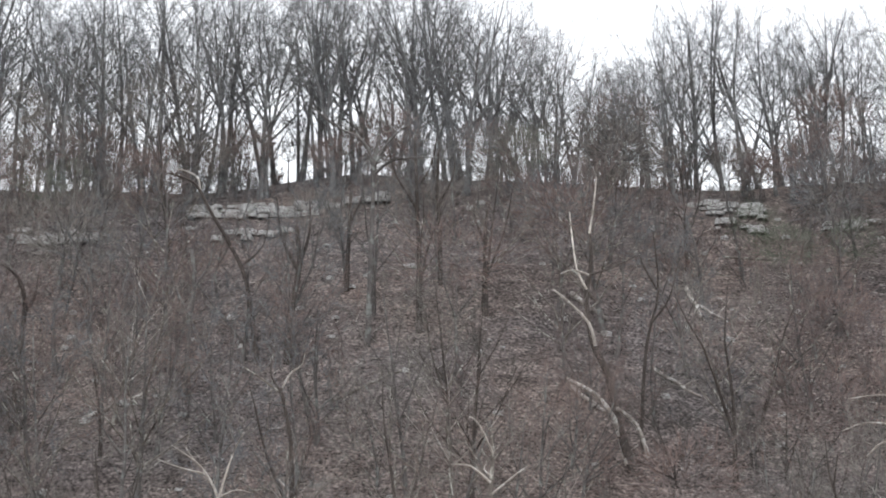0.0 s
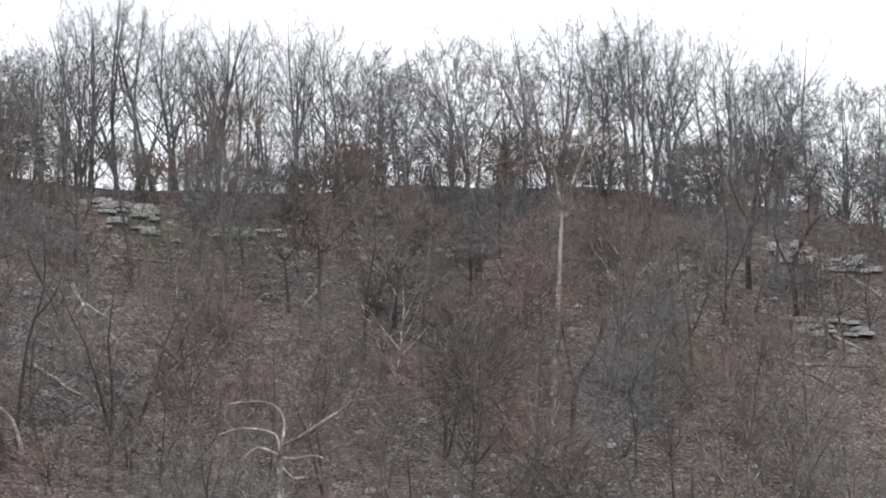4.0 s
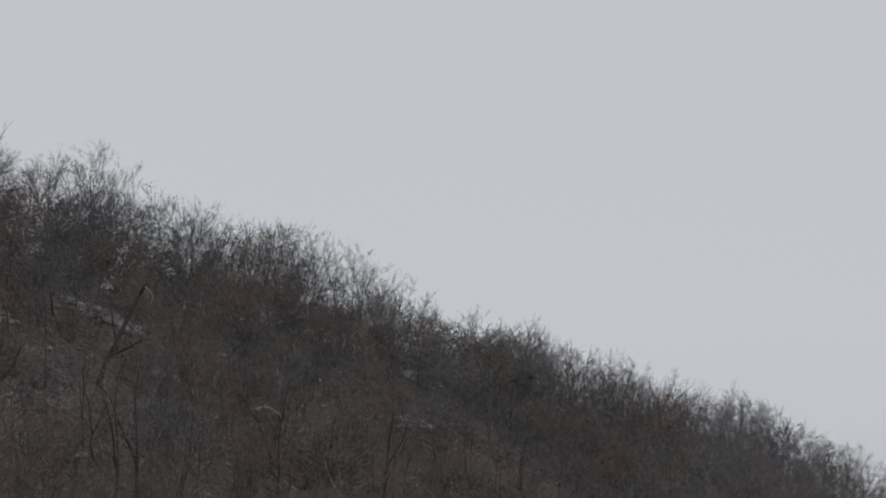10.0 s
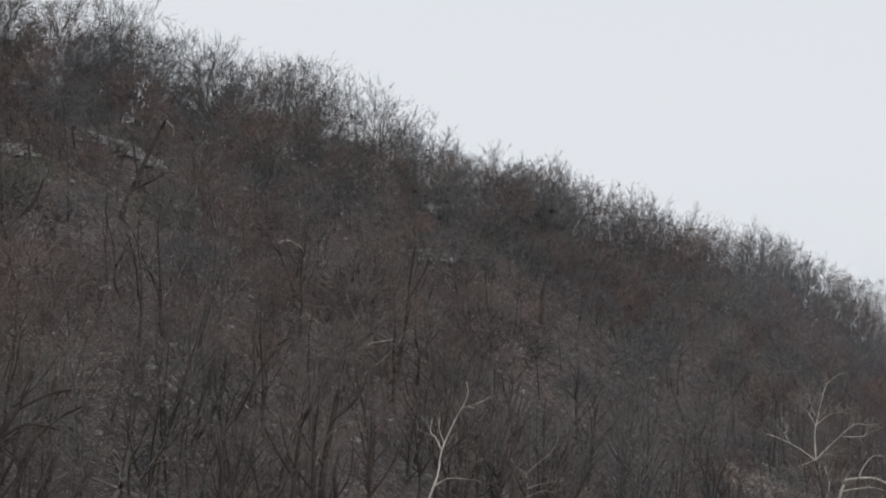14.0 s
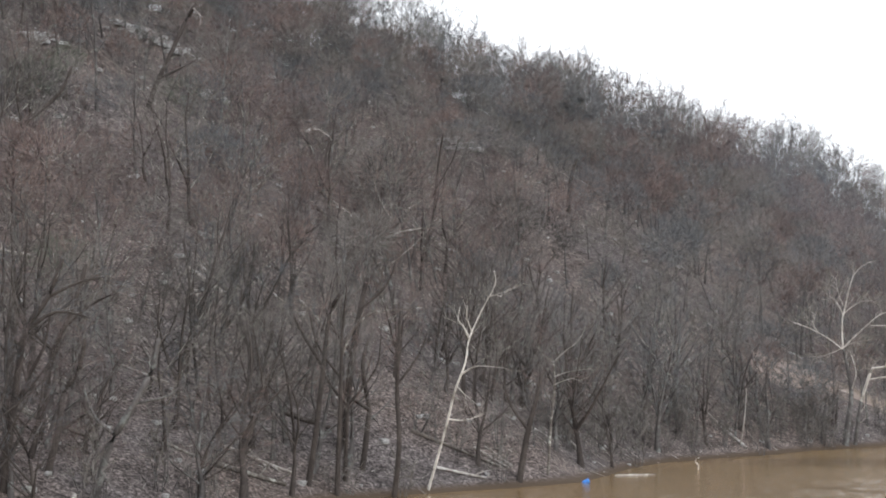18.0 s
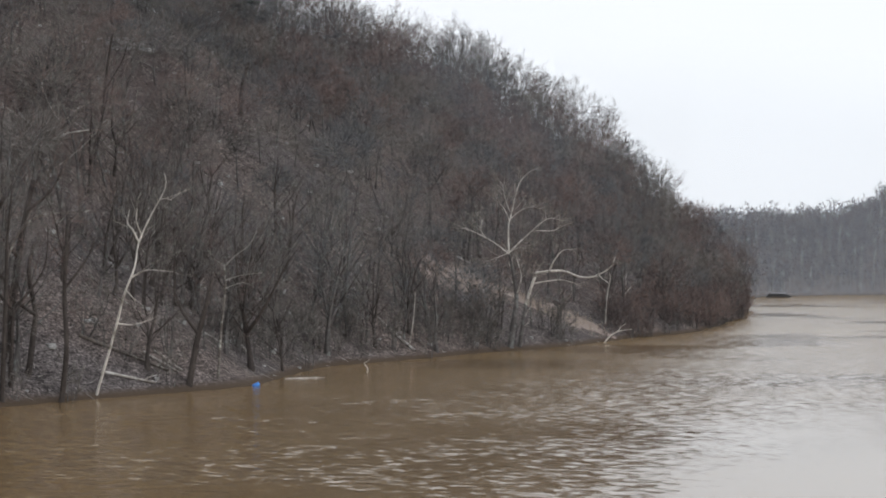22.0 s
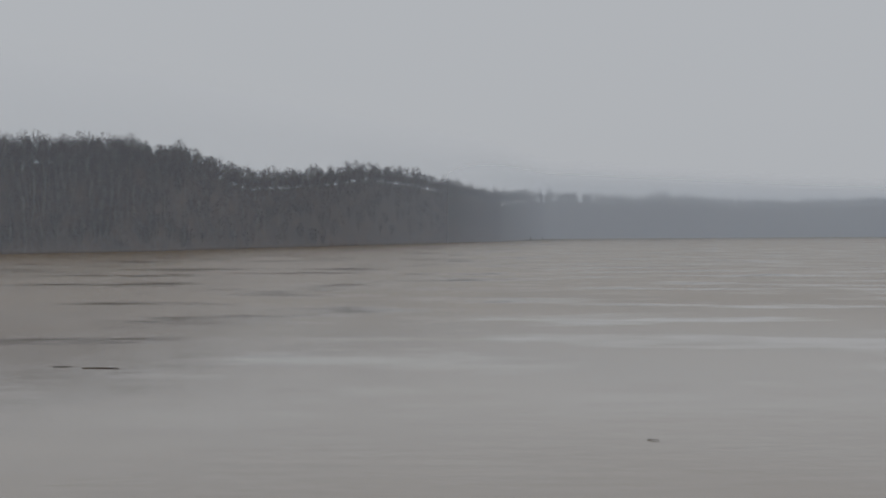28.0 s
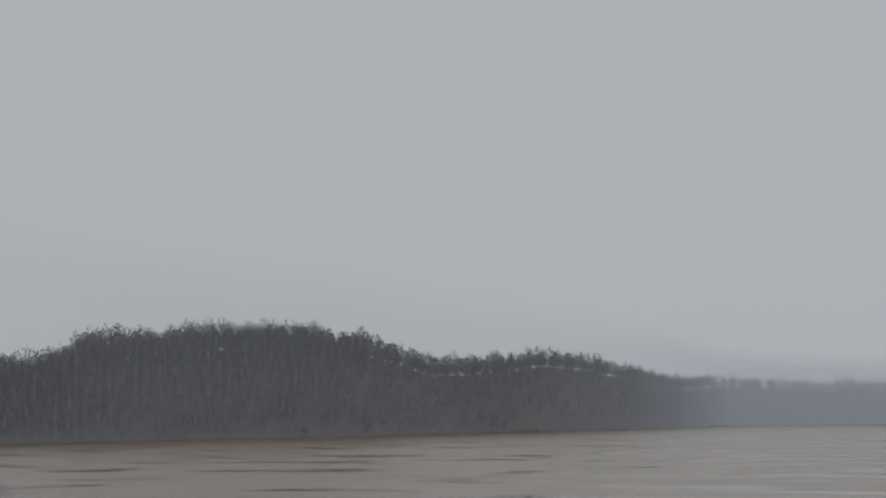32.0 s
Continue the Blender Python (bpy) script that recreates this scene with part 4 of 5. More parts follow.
own_tree("snag", "gnarled dark tree with white peeled limbs and crossing stems", 15.4, 157.8, [
    ("trunk", BARK_DARK, [(0, 0), (-1.4, 5.0), (-1.9, 8.2), (-3.1, 11.0), (-3.6, 14.4), (-3.3, 16.6), (-3.1, 18.5), (-3.2, 20.5)], 0.45, 0.11),
    ("limb", WOOD_DEAD, [(-0.5, 0.8), (-1.0, 2.8), (-1.6, 4.7), (-3.1, 6.6), (-5.3, 7.9)], 0.27, 0.18),
    ("limb", WOOD_DEAD, [(1.2, 1.4), (0.3, 4.1), (-1.3, 5.4)], 0.2, 0.15),
    ("limb", WOOD_DEAD, [(-2.9, 10.6), (-3.4, 12.6), (-5.2, 14.6), (-6.3, 15.6)], 0.18, 0.06),
    ("limb", BARK_DARK, [(-3.3, 16.6), (-1.6, 17.1), (0.6, 18.0)], 0.10, 0.03),
    ("limb", WOOD_DEAD, [(-3.3, 16.6), (-4.6, 17.0), (-5.6, 16.7)], 0.10, 0.04),
    ("limb", BARK_PALE, [(-3.5, 15.4), (-4.3, 17.2), (-4.7, 20.5), (-4.8, 22.0)], 0.10, 0.05),
    ("limb", BARK_PALE, [(-3.2, 20.2), (-2.8, 22.3), (-2.5, 24.8)], 0.12, 0.04),
    ("limb", WOOD_DEAD, [(-2.2, 8.8), (-2.9, 9.9), (-3.2, 11.2)], 0.2, 0.14)], TWIG_TAN, 28, branches=3, sprays=2)
own_tree("leafless_tree", "dark leafless tree beside the gnarled snag", 16.6, 160.7, [
    ("trunk", BARK_DARK, [(0, 0), (-0.2, 2.0), (0.4, 9.0), (1.5, 13.4), (1.2, 18.5)], 0.24, 0.05),
    ("limb", BARK_DARK, [(0.9, 11.0), (2.4, 13.0), (3.4, 16.5)], 0.12, 0.04),
    ("limb", BARK_DARK, [(1.4, 13.8), (0.2, 16.0), (-0.2, 18.0)], 0.10, 0.03)], TWIG_GREY, 29, branches=6, sprays=3)
own_tree("crooked_tree", "crooked dark tree bent over with snow-pale topmost limb", -16.6, 171.2, [
    ("trunk", BARK_DARK, [(0, 0), (-1.0, 7.3), (-2.6, 11.0), (-4.2, 13.6), (-5.5, 16.0), (-6.5, 16.8), (-8.6, 17.3)], 0.26, 0.05),
    ("limb", WOOD_DEAD, [(-5.4, 15.8), (-5.6, 17.2), (-6.8, 18.0), (-8.2, 18.4)], 0.10, 0.03),
    ("limb", BARK_DARK, [(-1.6, 9.0), (0.4, 11.0), (0.9, 14.0)], 0.13, 0.04)], TWIG_GREY, 30, branches=3)
own_tree("sycamore", "tall sycamore with a pale mottled trunk and forked grey crown", 64.5, 164.3, [
    ("trunk", BARK_LICHEN, [(0, 0), (0.4, 6.0), (0.9, 12.9)], 0.4, 0.24),
    ("trunk", BARK_MOTTLED, [(0.9, 12.6), (1.1, 16.5), (1.3, 19.8)], 0.22, 0.17),
    ("limb", BARK_LICHEN, [(1.3, 19.6), (0.6, 24.0), (-0.6, 28.0), (-1.2, 31.4), (-0.9, 34.0)], 0.14, 0.03),
    ("limb", BARK_LICHEN, [(1.3, 19.6), (2.7, 23.5), (3.9, 27.0), (4.4, 31.5)], 0.14, 0.03),
    ("limb", BARK_LICHEN, [(0.4, 24.6), (2.0, 28.0), (2.2, 32.5)], 0.11, 0.03),
    ("limb", BARK_LICHEN, [(-0.2, 27.0), (-2.8, 29.5), (-3.6, 32.0)], 0.10, 0.03),
    ("limb", BARK_LICHEN, [(3.0, 24.2), (5.4, 26.0), (6.6, 28.5)], 0.10, 0.03)], TWIG_TAN, 31, branches=6, sprays=3)
own_tree("snag", "dark leaning broken snag over pale rocks", 174.9, 178.7, [
    ("trunk", BARK_DARK, [(0, 0), (1.0, 3.2), (2.4, 6.2), (4.6, 11.4), (5.8, 13.6)], 0.42, 0.22),
    ("limb", BARK_DARK, [(1.4, 4.0), (3.8, 5.2), (6.2, 6.6)], 0.22, 0.08),
    ("limb", WOOD_DEAD, [(5.6, 13.2), (6.6, 12.0), (6.4, 10.6)], 0.09, 0.03)], TWIG_GREY, 32, branches=1)
own_tree("leaning_tree", "dark tree leaning out from the ridge crest", 9.2, 217.0, [
    ("trunk", BARK_DARK, [(0, 0), (-1.6, 3.9), (-3.5, 7.1), (-4.9, 9.6), (-5.2, 13.0), (-4.6, 17.5)], 0.36, 0.07),
    ("limb", BARK_DARK, [(-4.9, 9.6), (-7.0, 11.5), (-8.4, 14.5)], 0.16, 0.04),
    ("limb", BARK_DARK, [(-3.6, 7.2), (-2.4, 10.5), (-1.8, 14.0)], 0.15, 0.04)], TWIG_GREY, 33, branches=6, sprays=3)
own_tree("crooked_tree", "dark riverside tree with an arching pale-topped limb", 131.5, 110.5, [
    ("trunk", BARK_DARK, [(0, 0), (0.3, 9.4), (0.4, 14.3), (0.8, 18.5)], 0.27, 0.06),
    ("limb", BARK_LICHEN, [(0.4, 12.5), (1.3, 14.6), (2.6, 16.0), (4.0, 16.4), (7.4, 16.7)], 0.14, 0.04),
    ("limb", BARK_DARK, [(0.3, 10.5), (-1.8, 13.5), (-2.6, 17.0)], 0.13, 0.04)], TWIG_RED, 34, branches=5, sprays=3)
own_tree("crooked_tree", "dark tree forking wide above the river bank", 135.0, 112.5, [
    ("trunk", BARK_DARK, [(0, 0), (0.1, 4.0), (0.2, 7.2)], 0.25, 0.18),
    ("limb", BARK_DARK, [(0.2, 7.0), (-1.2, 8.6), (-2.6, 11.5), (-2.2, 15.0)], 0.15, 0.04),
    ("limb", BARK_DARK, [(0.2, 7.0), (1.8, 8.8), (3.0, 11.0), (3.2, 14.5)], 0.15, 0.04)], TWIG_RED, 35, branches=6, sprays=3)

own_tree("gnarled_tree", "gnarled tree with long crooked lichen-white limbs above the bank", 29.3, 122.5, [
    ("trunk", BARK_LICHEN, [(0.6, 0), (0.2, 9.0), (0.0, 17.8), (-0.1, 20.3)], 0.3, 0.2),
    ("limb", WOOD_DEAD, [(-0.1, 20.1), (0.8, 20.0), (2.1, 20.2), (2.7, 20.0)], 0.13, 0.05),
    ("limb", WOOD_DEAD, [(-0.1, 20.2), (-1.5, 20.7), (-2.6, 19.9)], 0.12, 0.04),
    ("limb", BARK_LICHEN, [(-0.1, 20.2), (0.3, 21.0), (1.8, 21.7), (3.4, 22.9), (4.7, 24.1)], 0.15, 0.04),
    ("limb", WOOD_DEAD, [(1.1, 21.4), (2.5, 22.4), (3.6, 23.2)], 0.08, 0.03),
    ("limb", WOOD_DEAD, [(-0.1, 20.2), (0.2, 22.4), (-0.6, 23.5), (-2.1, 23.6), (-3.5, 23.5)], 0.1, 0.03),
    ("limb", WOOD_DEAD, [(-0.1, 20.2), (-0.4, 21.6), (-2.5, 22.1), (-4.1, 21.6)], 0.1, 0.03),
    ("limb", WOOD_DEAD, [(-0.1, 19.7), (0.8, 18.8), (1.6, 18.9)], 0.07, 0.03)], TWIG_TAN, 41, branches=3, sprays=2, twig_count=2)
own_tree("gnarled_tree", "small tree with a fan of bare white-lichened limbs", -14.1, 121.2, [
    ("trunk", BARK_LICHEN, [(0.5, 0), (0.3, 8.0), (0.1, 15.9)], 0.24, 0.14),
    ("limb", WOOD_DEAD, [(0.1, 15.7), (-0.4, 16.9), (-1.3, 18.0), (-2.9, 19.1)], 0.11, 0.03),
    ("limb", WOOD_DEAD, [(-0.6, 17.3), (-2.3, 17.7), (-3.7, 18.2)], 0.08, 0.03),
    ("limb", WOOD_DEAD, [(0.1, 15.8), (0.6, 17.6), (1.1, 19.0), (1.6, 19.9)], 0.09, 0.03),
    ("limb", WOOD_DEAD, [(-1.2, 17.9), (-2.0, 19.0), (-1.8, 19.7)], 0.06, 0.02),
    ("limb", WOOD_DEAD, [(0.1, 15.9), (1.2, 16.4), (2.2, 16.2)], 0.07, 0.02)], TWIG_TAN, 42, branches=3, sprays=2, twig_count=2)
own_tree("gnarled_tree", "crooked brown tree with pale twisted side limbs", 2.9, 122.0, [
    ("trunk", BARK_LICHEN, [(0.3, 0), (0.1, 8.0), (0.0, 15.9), (0.2, 18.7), (0.0, 20.2)], 0.27, 0.06),
    ("limb", WOOD_DEAD, [(0.0, 16.7), (-1.2, 17.7), (-2.5, 17.9)], 0.1, 0.03),
    ("limb", WOOD_DEAD, [(0.1, 17.1), (-0.4, 17.6), (-0.1, 18.2)], 0.06, 0.03),
    ("limb", WOOD_DEAD, [(0.2, 18.5), (-0.7, 20.3), (-1.3, 20.8)], 0.08, 0.03),
    ("limb", WOOD_DEAD, [(0.1, 16.0), (1.4, 17.1), (2.4, 17.8)], 0.09, 0.03)], TWIG_TAN, 43, branches=4, sprays=2, twig_count=3)
own_tree("forked_tree", "thin dark tree with a wide fork of pale-topped limbs", -10.9, 139.6, [
    ("trunk", BARK_DARK, [(0, 0), (0, 6.3), (-0.1, 9.9), (-0.5, 12.3), (-0.9, 14.0)], 0.22, 0.13),
    ("limb", BARK_LICHEN, [(-0.9, 13.8), (-2.2, 14.8), (-3.5, 15.6)], 0.09, 0.03),
    ("limb", BARK_DARK, [(-0.9, 13.9), (-1.6, 15.2), (-1.5, 16.8)], 0.09, 0.03),
    ("limb", WOOD_DEAD, [(-0.9, 13.9), (-0.2, 15.2), (0.6, 15.7), (0.8, 16.5)], 0.09, 0.03)], TWIG_GREY, 44, branches=3, sprays=2, twig_count=2)

# trees that stand out by the shape of their trunk and limbs
own_tree("leafless_tree", "dark leaning tree with forked limbs above the bank", 104.4, 118.4, [
    ("trunk", BARK_DARK, [(0.0, 0.0), (0.4, 3.5), (1.0, 7.1), (2.5, 10.7), (3.4, 13.9)], 0.31, 0.16),
    ("limb", BARK_DARK, [(1.0, 7.1), (-0.5, 8.4), (-1.9, 10.7)], 0.16, 0.055),
    ("limb", BARK_DARK, [(1.7, 8.9), (3.8, 10.7), (5.6, 11.6)], 0.16, 0.055)], TWIG_TAN, 61, branches=5, sprays=3)
own_tree("leafless_tree", "dark broken tree with a bent side limb", 101.5, 114.2, [
    ("trunk", BARK_DARK, [(0.0, 0.0), (0.8, 3.4), (1.1, 6.0), (2.3, 8.1), (2.7, 10.3)], 0.33, 0.16),
    ("limb", BARK_DARK, [(0.8, 3.2), (1.9, 3.9), (2.8, 4.5)], 0.2, 0.069)], TWIG_RED, 62, branches=5, sprays=3)
own_tree("leafless_tree", "stout dark tree with arching lichened limbs", 95.5, 112.3, [
    ("trunk", BARK_DARK, [(0.0, 0.0), (0.6, 5.5), (1.0, 8.9), (1.5, 12.0), (3.1, 14.5), (4.1, 17.3)], 0.36, 0.18),
    ("limb", BARK_DARK, [(1.5, 12.0), (3.7, 13.4), (6.2, 13.0)], 0.19, 0.066),
    ("limb", BARK_DARK, [(3.1, 14.5), (5.3, 15.6), (7.2, 16.0)], 0.17, 0.059),
    ("limb", BARK_DARK, [(1.5, 12.2), (0.6, 14.7), (0.4, 16.8)], 0.15, 0.051)], TWIG_GREY, 63, branches=5, sprays=3)
own_tree("leafless_tree", "brown leaning tree with tangled pale twigs", 103.2, 110.8, [
    ("trunk", BARK, [(0.0, 0.0), (1.1, 4.2), (2.8, 7.2), (4.3, 10.2), (4.7, 12.4)], 0.35, 0.17),
    ("limb", BARK, [(1.5, 5.0), (0.0, 6.3), (-0.9, 8.5)], 0.17, 0.06),
    ("limb", BARK, [(3.0, 7.4), (5.6, 8.0), (6.8, 9.3)], 0.15, 0.053)], TWIG_TAN, 64, branches=5, sprays=3)
own_tree("leafless_tree", "dark twin tree beside fallen logs", 139.9, 132.6, [
    ("trunk", BARK_DARK, [(0.0, 0.0), (0.6, 4.3), (1.7, 8.5), (2.2, 11.2)], 0.38, 0.19),
    ("limb", BARK_DARK, [(0.4, 2.3), (1.9, 4.3), (3.0, 7.9), (3.3, 10.7)], 0.27, 0.096)], TWIG_RED, 65, branches=5, sprays=3)
own_tree("leafless_tree", "tall dark riverside tree with a straight trunk", 139.8, 117.0, [
    ("trunk", BARK_DARK, [(0.0, 0.0), (0.6, 4.8), (1.1, 9.1), (1.8, 13.0), (2.4, 15.9)], 0.47, 0.23),
    ("limb", BARK_DARK, [(1.0, 8.8), (-0.8, 11.2), (-1.6, 13.3)], 0.23, 0.082),
    ("limb", BARK_DARK, [(1.8, 13.0), (4.0, 14.9), (5.0, 17.0)], 0.21, 0.073)], TWIG_RED, 66, branches=5, sprays=3)
own_tree("leafless_tree", "dark tree with one drooping limb near the water", 138.9, 113.7, [
    ("trunk", BARK_DARK, [(0.0, 0.0), (0.5, 4.3), (0.6, 5.9), (-0.0, 9.5), (0.5, 12.1)], 0.33, 0.17),
    ("limb", BARK_DARK, [(0.6, 5.6), (-1.3, 6.9), (-2.1, 7.7)], 0.2, 0.072)], TWIG_TAN, 67, branches=5, sprays=3)
own_tree("leafless_tree", "tall thin dark tree at the flooded edge", 137.6, 109.0, [
    ("trunk", BARK_DARK, [(0.0, 0.0), (0.5, 5.0), (0.3, 9.5), (0.4, 13.6), (0.6, 17.1)], 0.3, 0.15),
    ("limb", BARK_DARK, [(0.3, 10.5), (2.2, 13.1), (3.0, 15.1)], 0.15, 0.053)], TWIG_RED, 68, branches=5, sprays=3)
own_tree("leafless_tree", "dark tree rising from fallen brushwood", 129.6, 112.2, [
    ("trunk", BARK_DARK, [(0.0, 0.0), (0.7, 5.1), (1.3, 10.5), (1.8, 15.0), (2.7, 16.9)], 0.32, 0.16),
    ("limb", BARK_DARK, [(1.3, 10.5), (-0.3, 13.0), (-1.3, 14.9)], 0.17, 0.06)], TWIG_TAN, 69, branches=5, sprays=3)
own_tree("leafless_tree", "short dark tree leaning over the water's edge", 156.9, 108.7, [
    ("trunk", BARK_DARK, [(0.0, 0.0), (0.8, 4.6), (1.7, 8.2), (2.3, 10.7)], 0.38, 0.19),
    ("limb", BARK_DARK, [(0.9, 5.2), (-0.7, 7.4), (-1.5, 9.6)], 0.22, 0.076)], TWIG_RED, 70, branches=5, sprays=3)
own_tree("leafless_tree", "crooked tree with a bowed lichen-white limb", 175.3, 138.6, [
    ("trunk", BARK, [(0.0, 0.0), (-0.7, 4.1), (-1.8, 8.8)], 0.32, 0.16),
    ("limb", WOOD_DEAD, [(-1.8, 8.8), (0.3, 9.8), (2.9, 10.3)], 0.22, 0.078)], TWIG_RED, 71, branches=5, sprays=3)
own_tree("leafless_tree", "crooked tree with an arched white limb high on the slope", 202.3, 169.8, [
    ("trunk", BARK, [(0.0, 0.0), (-1.9, 1.6), (-3.1, 6.3), (-4.6, 10.7)], 0.38, 0.19),
    ("limb", WOOD_DEAD, [(-4.6, 10.7), (-3.0, 11.1), (-1.2, 10.0)], 0.23, 0.079),
    ("limb", BARK, [(-2.3, 3.2), (-0.0, 6.3), (1.5, 8.6)], 0.26, 0.092)], TWIG_GREY, 72, branches=5, sprays=3)
own_tree("leafless_tree", "tall dark straight trunk on open leaf litter", -2.1, 176.3, [
    ("trunk", BARK_DARK, [(0.0, 0.0), (-0.1, 5.2), (-0.3, 11.7), (-0.5, 17.7)], 0.3, 0.15),
    ("limb", BARK_DARK, [(-0.3, 11.1), (-2.3, 14.4), (-2.9, 16.6)], 0.15, 0.053),
    ("limb", BARK_DARK, [(-0.4, 12.8), (1.1, 15.5), (1.6, 18.2)], 0.15, 0.053)], TWIG_GREY, 73, branches=5, sprays=3)
own_tree("leafless_tree", "large grey tree with wide forking upper limbs", -6.8, 172.3, [
    ("trunk", BARK, [(0.0, 0.0), (0.2, 6.9), (0.4, 12.7), (0.5, 17.0)], 0.32, 0.16),
    ("limb", BARK, [(0.5, 17.0), (-0.6, 19.1), (-2.9, 20.5), (-5.3, 22.4)], 0.2, 0.069),
    ("limb", BARK, [(0.5, 16.7), (2.0, 19.1), (3.7, 20.5)], 0.2, 0.069),
    ("limb", BARK, [(0.5, 15.9), (2.5, 17.3), (6.4, 17.5)], 0.17, 0.06),
    ("limb", BARK, [(0.5, 17.0), (1.1, 20.7), (0.8, 24.0)], 0.17, 0.06)], TWIG_GREY, 74, branches=5, sprays=3)
own_tree("leafless_tree", "dark straight trunk on open leaf litter", -9.2, 181.3, [
    ("trunk", BARK_DARK, [(0.0, 0.0), (0.2, 5.4), (0.4, 9.9)], 0.28, 0.14),
    ("limb", BARK_DARK, [(0.2, 6.5), (1.4, 9.3), (1.6, 11.6)], 0.16, 0.054)], TWIG_GREY, 75, branches=5, sprays=3)
own_tree("leafless_tree", "dark straight trunk on open leaf litter", -0.3, 184.1, [
    ("trunk", BARK_DARK, [(0.0, 0.0), (-0.0, 5.4), (-0.2, 10.5), (0.0, 13.4)], 0.29, 0.14),
    ("limb", BARK_DARK, [(-0.1, 8.2), (1.2, 10.5), (1.5, 12.2)], 0.13, 0.046)], TWIG_GREY, 76, branches=5, sprays=3)
own_tree("leafless_tree", "dark straight trunk on open leaf litter", 3.8, 180.6, [
    ("trunk", BARK_DARK, [(0.0, 0.0), (0.2, 5.8), (0.4, 9.7)], 0.26, 0.13),
    ("limb", BARK_DARK, [(0.2, 6.4), (-0.7, 8.6), (-0.8, 10.8)], 0.13, 0.045)], TWIG_RED, 77, branches=5, sprays=3)
own_tree("leafless_tree", "stout dark tree with a thick forked trunk", -13.9, 170.7, [
    ("trunk", BARK_DARK, [(0.0, 0.0), (0.2, 4.4), (1.0, 9.1), (0.7, 12.7)], 0.41, 0.21),
    ("limb", BARK_DARK, [(0.9, 8.6), (-0.6, 11.7), (-1.1, 15.3)], 0.22, 0.077),
    ("limb", BARK_DARK, [(1.0, 9.1), (1.9, 12.2), (1.9, 15.4)], 0.2, 0.068)], TWIG_RED, 78, branches=5, sprays=3)
own_tree("leafless_tree", "brown leafless tree on the lower slope", -22.3, 167.0, [
    ("trunk", BARK, [(0.0, 0.0), (0.1, 6.1), (0.5, 10.1), (0.2, 13.2)], 0.31, 0.16),
    ("limb", BARK, [(0.2, 7.1), (-1.2, 9.6), (-1.7, 11.6)], 0.17, 0.059),
    ("limb", BARK, [(0.4, 9.6), (1.7, 11.7), (2.1, 13.7)], 0.14, 0.05)], TWIG_RED, 79, branches=5, sprays=3)
own_tree("leafless_tree", "crooked dark tree with a limb bent over", -37.5, 168.2, [
    ("trunk", BARK_DARK, [(0.0, 0.0), (0.5, 6.2), (0.6, 9.7), (-0.2, 11.7), (-1.5, 12.8)], 0.29, 0.15),
    ("limb", BARK_DARK, [(0.5, 8.2), (1.5, 10.3), (1.8, 12.8)], 0.17, 0.06)], TWIG_TAN, 80, branches=5, sprays=3)
own_tree("leafless_tree", "dark tree standing by the ridge rocks", 97.1, 187.7, [
    ("trunk", BARK_DARK, [(0.0, 0.0), (0.2, 5.3), (1.4, 11.8), (2.0, 15.7)], 0.36, 0.18),
    ("limb", BARK_DARK, [(0.5, 7.3), (-1.1, 10.5), (-1.8, 13.7)], 0.21, 0.074)], TWIG_GREY, 81, branches=5, sprays=3)
own_tree("leafless_tree", "dark tree arching over pale ledges", 99.8, 181.8, [
    ("trunk", BARK_DARK, [(0.0, 0.0), (-0.4, 5.7), (1.2, 9.5), (2.8, 11.7)], 0.35, 0.18),
    ("limb", BARK_DARK, [(-0.4, 5.1), (-1.8, 8.3), (-2.2, 10.8)], 0.18, 0.062)], TWIG_GREY, 82, branches=5, sprays=3)
own_tree("leafless_tree", "dark tree with down-swept arching branches", 124.4, 185.6, [
    ("trunk", BARK_DARK, [(0.0, 0.0), (-0.4, 5.6), (0.8, 7.6), (2.5, 8.6)], 0.32, 0.16),
    ("limb", BARK_DARK, [(0.1, 6.8), (2.8, 7.0), (3.9, 5.5)], 0.19, 0.067),
    ("limb", BARK_DARK, [(-0.3, 5.6), (-2.2, 7.6), (-3.1, 9.7)], 0.19, 0.067)], TWIG_GREY, 83, branches=5, sprays=3)
own_tree("leafless_tree", "reddish tree on the lower slope", 106.6, 166.9, [
    ("trunk", BARK, [(0.0, 0.0), (1.8, 4.1), (2.8, 6.5), (3.2, 10.1)], 0.31, 0.16),
    ("limb", BARK, [(1.9, 4.2), (4.3, 6.5), (5.5, 8.9)], 0.17, 0.059)], TWIG_RED, 84, branches=5, sprays=3)
own_tree("leafless_tree", "dark tree with a low fork", 65.2, 161.0, [
    ("trunk", BARK_DARK, [(0.0, 0.0), (0.4, 4.7), (2.3, 8.1), (3.0, 10.9)], 0.3, 0.15),
    ("limb", BARK_DARK, [(0.4, 4.2), (-0.4, 7.8), (-0.8, 10.3)], 0.17, 0.061)], TWIG_RED, 85, branches=5, sprays=3)
own_tree("leafless_tree", "leaning dark tree on the lower slope", 136.2, 160.8, [
    ("trunk", BARK_DARK, [(0.0, 0.0), (2.0, 4.9), (5.7, 8.6), (7.0, 11.5)], 0.33, 0.17),
    ("limb", BARK_DARK, [(2.0, 4.9), (1.3, 8.6), (1.7, 11.6)], 0.21, 0.074)], TWIG_TAN, 86, branches=5, sprays=3)
